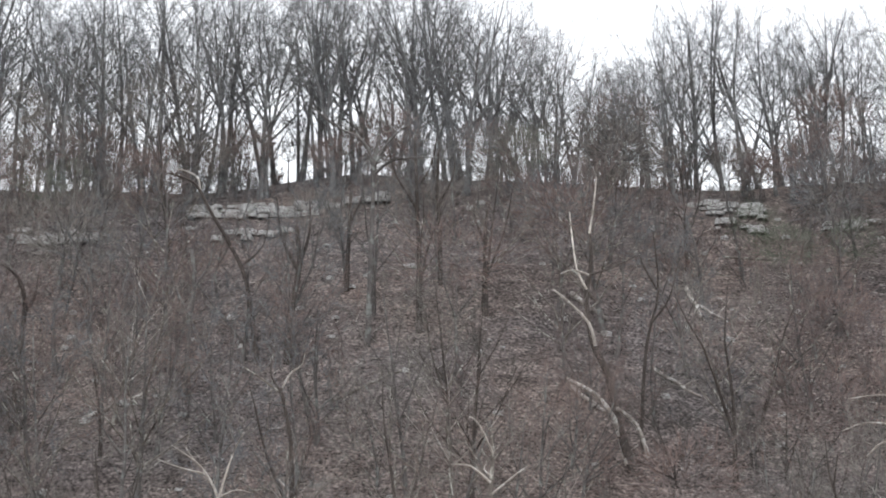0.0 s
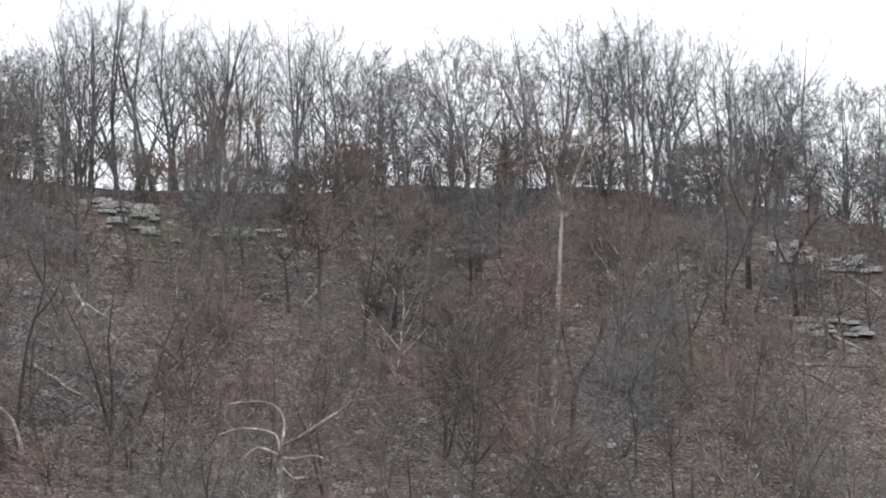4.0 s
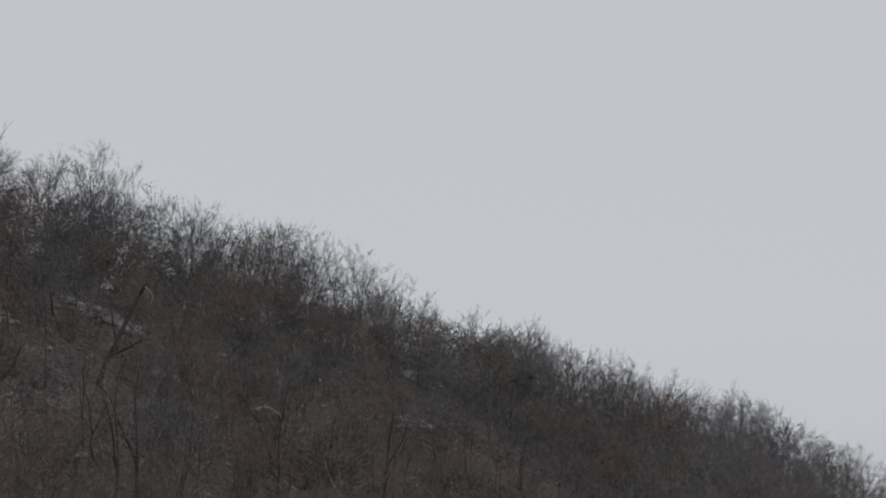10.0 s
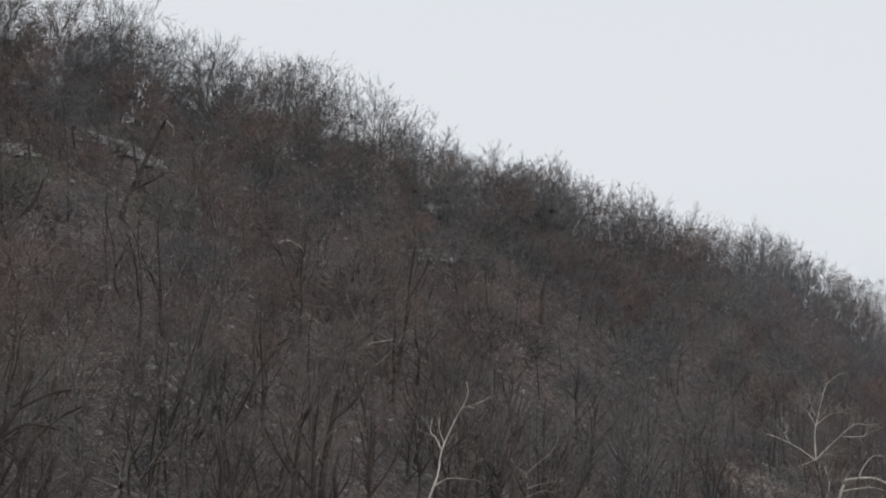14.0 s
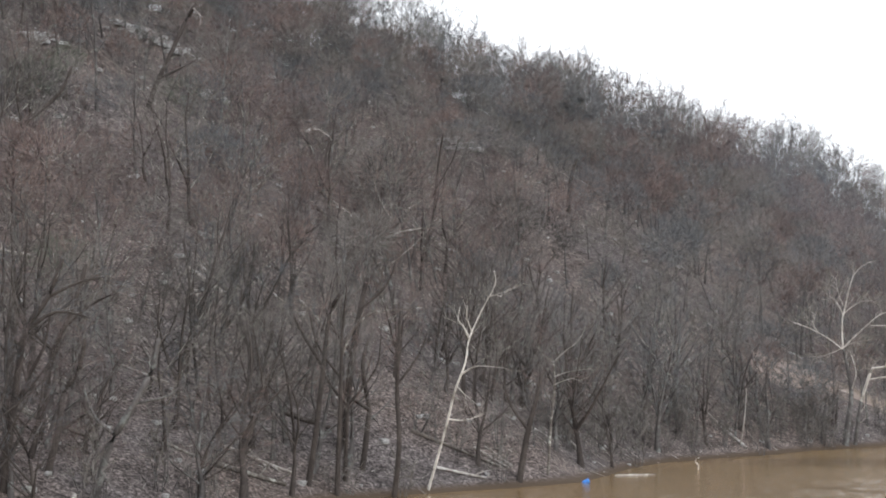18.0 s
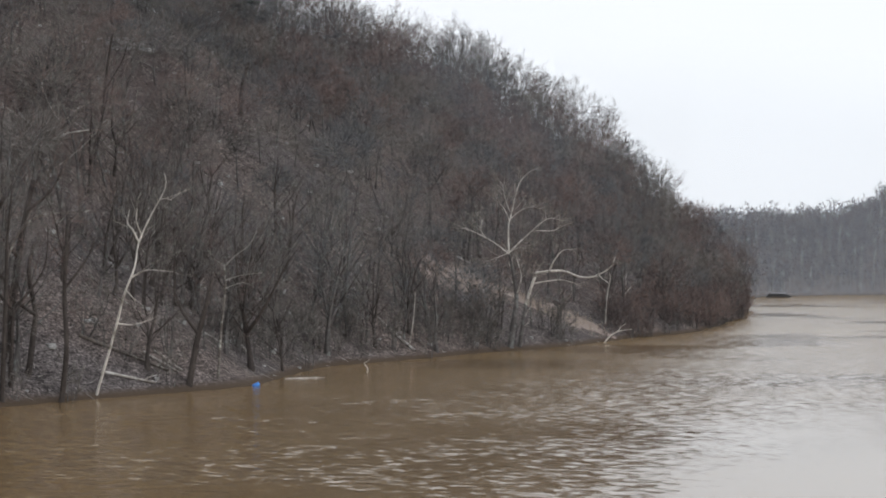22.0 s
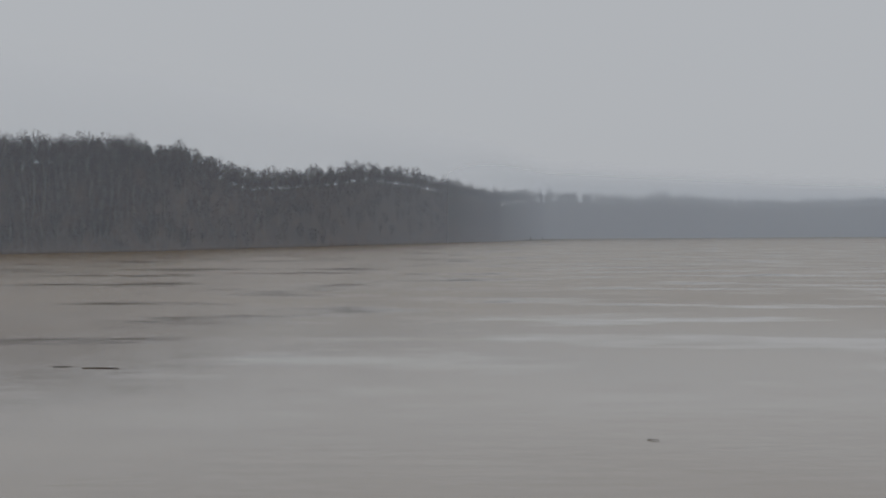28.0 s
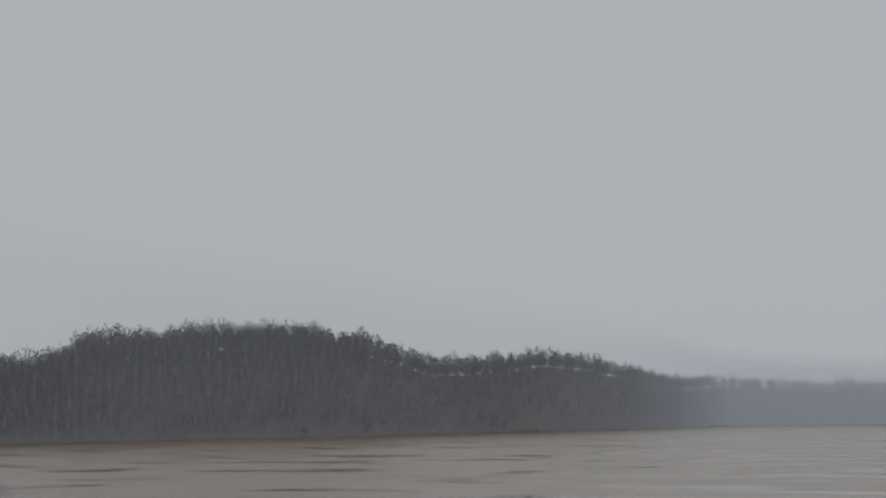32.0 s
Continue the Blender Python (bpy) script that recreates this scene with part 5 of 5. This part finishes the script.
own_tree("leafless_tree", "dark tree with crooked limbs on the lower slope", 132.0, 158.7, [
    ("trunk", BARK_DARK, [(0.0, 0.0), (-0.3, 6.1), (-1.3, 10.6), (-0.8, 14.5)], 0.32, 0.16),
    ("limb", BARK_DARK, [(-0.6, 7.3), (0.8, 10.2), (0.7, 12.0)], 0.18, 0.062)], TWIG_RED, 87, branches=5, sprays=3)
own_tree("leafless_tree", "dark tree on the slope behind the sycamore", 208.4, 159.8, [
    ("trunk", BARK_DARK, [(0.0, 0.0), (1.1, 6.2), (1.8, 13.0), (2.5, 17.5)], 0.26, 0.13),
    ("limb", BARK_DARK, [(1.5, 10.0), (3.7, 13.8), (4.4, 16.1)], 0.13, 0.046)], TWIG_RED, 88, branches=5, sprays=3)
own_tree("leafless_tree", "dark slender tree on the wooded hillside", 263.5, 172.7, [
    ("trunk", BARK_DARK, [(0.0, 0.0), (0.4, 5.2), (1.3, 8.9)], 0.54, 0.27)], TWIG_GREY, 89, branches=5, sprays=3)

# gnarled trees scattered over the lower slope, their upper limbs pale with lichen
rng = random.Random(19)
gnarled = [bare_tree(700 + i, height=12 + 2 * i, girth=0.2, clear=0.3, limbs=7, crown=5.0, branches=3, sprays=2, twig_count=3, twig_len=1.1, twig_w=0.04, bend=0.15, fork=i % 2 == 0)
           for i in range(4)]
first = {}
for i in range(44):
    x = rng.uniform(-45, 230)
    y = float(np.interp(x, NEAR_X, NEAR_SHORE)) + rng.uniform(6, 62)
    k, pale = i % 4, i % 3 == 0
    if in_glade(x, y):
        continue
    m = stand(x, y, rng.uniform(0, 360), rng.uniform(0.8, 1.15), rng.gauss(0, 5))
    if (k, pale) in first:
        ob = copy_thing(first[k, pale], m)
    else:
        ob = new("gnarled_tree")
        part("trunk", gnarled[k][0], [BARK_LICHEN if pale else BARK_DARK], ob)
        part("crown", gnarled[k][1], [WOOD_DEAD if pale else BARK_LICHEN, TWIG_TAN], ob, "crooked lichen-pale limbs with sparse twigs")
        tagged(ob, "gnarled pale leafless tree with crooked limbs" if pale else "gnarled dark leafless tree with lichened limbs", "tree", "gnarled trees on the lower slope")
        first[k, pale] = ob
    ob.matrix_basis = m


# trees whose twigs are green with moss and lichen
mossy = [domed_tree(900 + i, 9.0 + 1.5 * i, 0.14, 3.6 + 0.3 * i, twigs=800, twig_len=1.1, twig_w=0.05) for i in range(3)]
first = {}
rng = random.Random(23)
for i, (x, y) in enumerate([(33.2, 182.8), (39.5, 184.0), (31.0, 187.0), (-43.0, 199.6), (-39.6, 203.2), (9.4, 201.4), (150.0, 182.4), (58.3, 179.7), (74.0, 157.9), (141.9, 195.2), (121.7, 136.0), (144.7, 165.7), (158.4, 175.5), (175.6, 172.5)]):
    m = stand(x, y, rng.uniform(0, 360), rng.uniform(0.8, 1.1), rng.gauss(0, 4))
    if i % 3 in first:
        ob = copy_thing(first[i % 3], m)
    else:
        ob = first[i % 3] = tagged(new("mossy_tree", mesh_from("mossy_tree", mossy[i % 3], [BARK_LICHEN, TWIG_MOSS])), "low leafless tree green with moss and lichen", "tree", "mossy trees on the slope")
    ob.matrix_basis = m


def cedar(x, y, height, seed):
    r = random.Random(seed)
    root = new("cedar")
    tagged(root, "small dark green cedar on the ridge", "cedar")
    root.matrix_basis = pose(x, y, float(ground(x, y)) - 0.1)
    b, c = Buf(), Buf()
    b.tube([np.zeros(3), np.array((0.1, 0, height * 0.5)), np.array((0, 0.1, height))], [0.14, 0.09, 0.02], 5)
    for i in range(420):
        h = r.uniform(0.1, 0.98)
        a = r.uniform(0, 6.28)
        w = 0.26 * height * (1.05 - h) ** 0.8 * r.uniform(0.6, 1.1)
        p = np.array((0.25 * w * math.cos(a), 0.25 * w * math.sin(a), h * height))
        c.spike(p, np.array((w * math.cos(a + r.gauss(0, 0.2)), w * math.sin(a + r.gauss(0, 0.2)), 0.35 * w)), 0.22, 0, True)
    part("trunk", b.arrays(), [BARK], root)
    part("foliage", c.arrays(), [CEDAR], root, "dense dark green sprays")


cedar(78.5, 214.0, 7.5, 1)


# ---- fallen logs, ledges, stones and brush on the slope ----
def fallen_log(x0, y0, x1, y1, r, material, label, seed, sag=0.0):
    rg = random.Random(seed)
    root = new("fallen_log")
    tagged(root, label, "log", "fallen logs on the slope")
    z0, z1 = float(ground(x0, y0)), float(ground(x1, y1))
    mid = np.array(((x0 + x1) / 2, (y0 + y1) / 2, 0.0))
    mid[2] = (z0 + z1) / 2
    root.matrix_basis = pose(*mid)
    n = 6
    pts = []
    for i in range(n + 1):
        k = i / n
        x, y = x0 + (x1 - x0) * k, y0 + (y1 - y0) * k
        z = max(float(ground(x, y)), z0 + (z1 - z0) * k - 0.3) + r * 0.7
        pts.append(np.array((x, y, z)) - mid + np.array((rg.gauss(0, 0.05), rg.gauss(0, 0.05), 0)))
    b = Buf()
    b.tube(pts, [r * (1 - 0.45 * i / n) for i in range(n + 1)], 7, 0, tip=False)
    part("stem", b.arrays(), [material], root)
    for i in range(rg.choice((1, 2, 3))):
        s = Buf()
        p, d = along(pts, rg.uniform(0.4, 0.95))
        st = path(rg, p, scatter_dir(rg, d, 0.7, 0.5), rg.uniform(0.8, 2.4), 3, 0.2, 0.02)
        s.tube(st, [r * 0.4, r * 0.3, r * 0.18, 0.02], 5)
        part("broken_branch", s.arrays(), [material], root)


LOGS = [(11.1, 168.6, 14.6, 164.9, 0.22, WOOD_DEAD), (12.2, 182.8, 15.3, 179.1, 0.3, WOOD_DEAD), (61.0, 170.7, 59.1, 159.4, 0.27, BARK_LICHEN), (150.5, 117.0, 156.5, 110.8, 0.22, BARK_LICHEN),
        (104.2, 123.0, 110.4, 118.4, 0.28, BARK_LICHEN),
        (147.3, 144.4, 147.7, 139.1, 0.29, WOOD_DEAD),
        (150.0, 145.5, 149.1, 139.7, 0.21, WOOD_DEAD),
        (148.3, 137.8, 147.6, 132.7, 0.26, BARK_LICHEN),
        (124.2, 117.3, 129.4, 113.7, 0.22, WOOD_DEAD),
        (120.4, 114.7, 126.4, 112.0, 0.28, BARK_LICHEN),
        (127.1, 118.3, 127.0, 114.5, 0.17, WOOD_DEAD),
        (137.6, 122.0, 140.7, 119.2, 0.31, BARK_DARK),
        (156.3, 113.7, 157.7, 110.4, 0.19, WOOD_DEAD),
        (147.8, 112.1, 152.7, 109.5, 0.19, WOOD_DEAD),
        (117.0, 118.6, 119.3, 115.9, 0.19, BARK_LICHEN),
        (91.8, 176.4, 95.7, 173.7, 0.26, BARK_LICHEN),
        (94.8, 173.9, 101.9, 173.7, 0.23, BARK_LICHEN),
        (95.1, 173.3, 97.4, 169.0, 0.23, BARK_LICHEN),
        (89.4, 169.9, 90.9, 165.6, 0.22, BARK_DARK),
        (23.8, 187.0, 24.6, 180.8, 0.21, WOOD_DEAD),
        (18.5, 172.8, 22.5, 169.2, 0.22, WOOD_DEAD),
        (-30.2, 174.3, -29.0, 177.4, 0.23, WOOD_DEAD),
        (24.4, 183.5, 27.0, 181.0, 0.16, WOOD_DEAD),
        (110.8, 167.3, 110.1, 164.1, 0.20, WOOD_DEAD)]
for i, (a, b0, c, d, r, material) in enumerate(LOGS):
    fallen_log(a, b0, c, d, r, material, "weathered pale fallen log lying on leaf litter" if material is WOOD_DEAD else "dark fallen trunk lying on leaf litter", i)
rng = random.Random(5)
for i in range(70):
    x = rng.uniform(-50, 235)
    shore = float(np.interp(x, NEAR_X, NEAR_SHORE))
    y = shore + rng.choice((rng.uniform(1, 25), rng.uniform(10, 90)))
    a = rng.gauss(math.pi * 0.5, 0.9)
    ln = rng.uniform(3, 9)
    x1, y1 = x + ln * math.cos(a), max(shore + 0.6, y + ln * math.sin(a))
    pale = rng.random() < 0.45
    fallen_log(x, y, x1, y1, rng.uniform(0.1, 0.24), WOOD_DEAD if pale else BARK_LICHEN, "weathered pale fallen log lying on leaf litter" if pale else "dark fallen trunk lying on leaf litter", 100 + i)


def ledge(x, y, width, tiers, seed):
    """A low outcrop: tiers of broken sandstone slabs stepping up the slope."""
    rg = random.Random(seed)
    root = new("rock_ledge")
    tagged(root, "layered grey sandstone ledge breaking through the litter", "rock", "ledges near the crest")
    z = float(ground(x, y))
    root.matrix_basis = pose(x, y, z, 0, 0, rg.uniform(-6, 6))
    for t in range(tiers):
        u = -width / 2 + rg.uniform(0, 0.2) * width
        while u < width / 2:
            w, d, h = rg.uniform(0.7, 2.4), rg.uniform(0.6, 1.1), rg.uniform(0.16, 0.34)
            yy = t * 1.15 + rg.uniform(-0.3, 0.3)
            zz = float(ground(x + u, y + yy)) - z
            b = Buf()
            b.block((u + w / 2, yy, zz + h * 0.55), (w / 2, d, h), rg, rg.uniform(-0.15, 0.15))
            part("slab", b.arrays(), [ROCK], root)
            u += w + (rg.uniform(0.8, 3.0) if rg.random() < 0.3 else rg.uniform(0.05, 0.2))


LEDGES = [(-24.7, 205, 9, 4), (-19, 204.5, 10, 5), (-20.3, 198.5, 8, 2), (-11, 206.5, 9, 2), (31, 204.5, 7, 5), (31, 200.5, 6, 2), (63.8, 209, 8, 4), (68, 198, 7, 2), (107.5, 195.5, 6, 4),
          (113, 194.5, 8, 4), (101.8, 179.4, 9, 3), (89.4, 192, 5, 3), (149, 196, 8, 3), (196, 200.5, 10, 4), (201, 199, 6, 3), (195, 187.5, 6, 3), (167, 189.5, 7, 3), (252, 187, 9, 3), (44, 202, 8, 2), (-42, 199, 9, 3)]
for i, spec in enumerate(LEDGES):
    ledge(*spec, 40 + i)

rng = random.Random(8)
stones, sticks = Buf(), Buf()
for i in range(700):
    x, y = rng.uniform(-60, 300), rng.uniform(110, 214)
    z = float(ground(x, y))
    if z > 0.2:
        s = rng.uniform(0.12, 0.45)
        stones.block((x, y, z + 0.2 * s), (s * rng.uniform(0.7, 1.6), s, s * 0.6), rng, rng.uniform(0, 3.1), 0.25)
tagged(new("scattered_stones", mesh_from("scattered_stones", stones.arrays(), [ROCK])), "loose grey stones lying in the leaf litter", "stones", kind="stuff")
rg = np.random.default_rng(8)
root_xy = np.stack((rg.uniform(-60, 300, 9000), rg.uniform(109, 214, 9000)), 1)
turn, reach = rg.uniform(0, 6.28, 9000), rg.uniform(0.4, 2.2, 9000)
tip_xy = root_xy + np.stack((np.cos(turn), np.sin(turn)), 1) * reach[:, None]
root_z, tip_z = ground(*root_xy.T), ground(*tip_xy.T) + rg.uniform(0, 0.25, 9000)
for p, q, z, z1 in zip(root_xy, tip_xy, root_z, tip_z):
    if z > 0.05:
        sticks.spike(np.array((*p, z + 0.06)), np.array((*(q - p), z1 - z)), rng.uniform(0.03, 0.09), 0, True)
tagged(new("fallen_sticks", mesh_from("fallen_sticks", sticks.arrays(), [WOOD_DEAD])), "pale broken sticks strewn over the slope", "brushwood", kind="stuff")

# reddish understorey shrubs
rng = random.Random(13)
shapes = [thicket(800 + i, 4.5 + i % 3, 5, 4, 2, 4, 0.08) for i in range(5)]
protos_shrub = {}
brush = []
for i in range(1500):
    x = rng.uniform(-60, 540) if i % 3 else rng.uniform(170, 540)
    shore = float(np.interp(x, NEAR_X, NEAR_SHORE))
    wet = i % 2 == 0 or i % 3 == 0
    crest = i % 4 == 1 or (i % 5 == 2 and x < 130)
    y = rng.uniform(203, 230) if crest else shore + (rng.uniform(-0.5, 8) if wet else rng.uniform(6, 96))
    if float(ground(x, y)) < -0.4 or in_glade(x, y) or (wet and 80 < x < 250 and rng.random() < 0.6):
        continue
    m = stand(x, y, rng.uniform(0, 360), rng.uniform(0.6, 1.2), rng.gauss(0, 4), 0.1)
    k = rng.randrange(5)
    if not wet and x < 220 and rng.random() < 0.5:
        if k in protos_shrub:
            ob = copy_thing(protos_shrub[k], m)
        else:
            ob = protos_shrub[k] = new("shrub", mesh_from("shrub", shapes[k], [BARK, TWIG_RED]))
            tagged(ob, "leafless reddish-brown understorey shrub on the slope", "shrub", "understorey shrubs")
        ob.matrix_basis = m
    else:
        brush.append((shapes[k], np.array(m)))
for name, twig_mat, pieces in (("riverside_brush", TWIG_TAN, [p for p in brush if p[1][0, 3] < 285]), ("riverside_brush", TWIG_RED, [p for p in brush if p[1][0, 3] >= 285])):
    tagged(new(name, joined(name, pieces, [BARK, twig_mat])), "tangled leafless brush along the flooded bank", "brush", kind="stuff")


# a reddish haze of understorey over the steep middle of the slope
haze = []
for i in range(420):
    x, y = rng.uniform(-30, 215), rng.uniform(132, 206)
    if not in_glade(x, y) and (x > 45 or wave(x, y, 6, 9.0) > 0.1):
        haze.append((shapes[rng.randrange(5)], np.array(stand(x, y, rng.uniform(0, 360), rng.uniform(0.7, 1.25), rng.gauss(0, 4), 0.1))))
tagged(new("understorey_brush", joined("understorey_brush", haze, [BARK, TWIG_RED])), "reddish-brown leafless understorey on the slope", "brush", kind="stuff")

# ---- the bare sandy bank with dry grass ----
def bare_bank(x, y, rx, ry, seed):
    rg = random.Random(seed)
    v, f = [], []
    rings, seg = 5, 28
    edge = [1 + 0.28 * math.sin(2 * a + seed) + 0.16 * math.sin(5 * a + 2 * seed) + rg.uniform(-0.08, 0.08) for a in np.linspace(0, 2 * math.pi, seg, endpoint=False)]
    for r in range(rings + 1):
        for s in range(seg):
            a = 2 * math.pi * s / seg
            px, py = x + rx * edge[s] * math.cos(a) * r / rings, y + ry * edge[s] * math.sin(a) * r / rings
            v.append((px, py, float(ground(px, py)) + (0.10 if r < rings else -0.06)))
    for r in range(rings):
        for s in range(seg):
            a, b = r * seg + s, r * seg + (s + 1) % seg
            f += [(a, a + seg, b + seg), (a, b + seg, b)]
    ob = new("bare_bank", mesh_from("bare_bank", (np.array(v), np.array(f), np.zeros(len(f), int)), [SAND], True))
    tagged(ob, "pale eroded sandy bank below the woods", "bank", kind="structure")
    g = Buf()
    for i in range(420):
        px, py = x + rg.gauss(0, 0.5) * rx, y + rg.gauss(0, 0.5) * ry
        g.spike(np.array((px, py, float(ground(px, py)))), np.array((rg.gauss(0, 0.25), rg.gauss(0, 0.25), rg.uniform(0.5, 1.1))), 0.09, 0, False)
    tagged(new("dry_grass", mesh_from("dry_grass", g.arrays(), [DRY_GRASS])), "pale dry grass on the sandy bank", "grass", kind="stuff")


for x, y, rx, ry, seed in ((269, 139, 7, 6, 1), (280, 137.5, 7, 5, 2), (290, 131, 5, 5, 3), (299, 129, 6, 5, 4)):
    bare_bank(x, y, rx, ry, seed)

# ---- things in and on the water ----
def drum(x, y):
    """A plastic drum, half afloat and tilted."""
    root = new("drum")
    tagged(root, "blue plastic drum afloat at the flooded bank", "drum")
    root.matrix_basis = pose(x, y, 0.1, 62, 18, 25) @ Matrix.Scale(0.8, 4)
    b = Buf()
    prof = [(-0.45, 0.24), (-0.42, 0.29), (-0.2, 0.295), (-0.17, 0.31), (-0.14, 0.295), (0.14, 0.295), (0.17, 0.31), (0.2, 0.295), (0.42, 0.29), (0.45, 0.24)]
    b.tube([np.array((0, 0, h)) for h, _ in prof], [r for _, r in prof], 20, 0, tip=False)
    body = part("body", b.arrays(), [BLUE], root, smooth=True)
    for dx in (-0.12, 0.12):
        c = Buf()
        c.tube([np.array((dx, 0, 0.44)), np.array((dx, 0, 0.49))], [0.045, 0.04], 10)
        part("bung", c.arrays(), [COVER], body, "pale screw bung")


drum(165.7, 106.6)


def driftwood(x0, y0, x1, y1, r, material, label, seed, stub=0):
    rg = random.Random(seed)
    root = new("driftwood")
    tagged(root, label, "driftwood")
    root.matrix_basis = pose((x0 + x1) / 2, (y0 + y1) / 2, 0)
    h = np.array(((x1 - x0) / 2, (y1 - y0) / 2, 0.0))
    b = Buf()
    b.tube([h * k + np.array((0, 0.1 * rg.gauss(0, 1), 0.03 + 0.03 * rg.random())) for k in (-1, -0.5, 0, 0.5, 1)], [r * 0.8, r, r, r * 0.85, r * 0.5], 7, 0, tip=False)
    part("stem", b.arrays(), [material], root)
    for i in range(stub):
        s = Buf()
        s.tube(path(rg, h * rg.uniform(-0.8, 0.8), np.array((rg.gauss(0, 0.5), rg.gauss(0, 0.5), 0.8)), rg.uniform(0.5, 0.9), 3, 0.3, 0), [r * 0.5, r * 0.4, r * 0.3, 0.02], 5)
        part("branch_stub", s.arrays(), [material], root)


def bearing(a, d):
    return d * math.sin(radians(a)), d * math.cos(radians(a))


driftwood(177.5, 110.4, 181.6, 108.0, 0.13, WOOD_DEAD, "long pale driftwood log afloat by the bank", 1)
driftwood(*bearing(80.95, 172), *bearing(81.9, 171), 0.05, BARK_DARK, "dark waterlogged branch drifting in midstream", 2)
driftwood(*bearing(80.05, 174), *bearing(80.6, 173.5), 0.035, BARK_DARK, "short dark branch drifting in midstream", 3)
driftwood(*bearing(97.4, 112), *bearing(97.75, 111.5), 0.022, BARK_DARK, "small dark stick drifting in midstream", 4)
own_tree("driftwood", "pale forked branch sticking out of the flood", 193.4, 109.5, [("trunk", BARK_PALE, [(0, 0), (0.1, 0.7), (-0.3, 1.2), (0.2, 1.6)], 0.09, 0.04)], TWIG_TAN, 41, lift=-float(ground(193.4, 109.5)) - 0.2, branches=0)
own_tree("driftwood", "pale bent branch reaching out over the water", 289.9, 120.6, [("trunk", BARK_PALE, [(0, 0), (1.2, 1.4), (2.6, 2.2), (4.6, 2.5)], 0.13, 0.05), ("limb", BARK_PALE, [(2.4, 2.1), (3.0, 3.0), (3.8, 3.4)], 0.07, 0.03)], TWIG_TAN, 42, branches=0)


def moored_boat(x, y, turn):
    root = new("moored_boat")
    tagged(root, "low dark boat moored at the far bank under a pale cover", "boat")
    root.matrix_basis = pose(x, y, 0, 0, 0, turn)
    b, c = Buf(), Buf()
    b.tube([np.array((k * 5.0, 0, 0.4)) for k in (-1, -0.8, 0, 0.75, 1)], [0.5, 1.1, 1.2, 1.0, 0.15], 10, 0, tip=False)
    part("hull", b.arrays(), [HULL], root)
    c.block((-0.6, 0, 1.75), (3.4, 1.2, 0.28), random.Random(3), 0, 0.05)
    cover = part("cover", c.arrays(), [COVER], root)
    for k in (-3.6, 2.4):
        for s in (-0.8, 0.8):
            d = Buf()
            d.tube([np.array((k, s, 0.8)), np.array((k, s, 1.6))], [0.06, 0.06], 5)
            part("post", d.arrays(), [HULL], cover, "thin dark post")


moored_boat(*bearing(72.5, 800), -66)
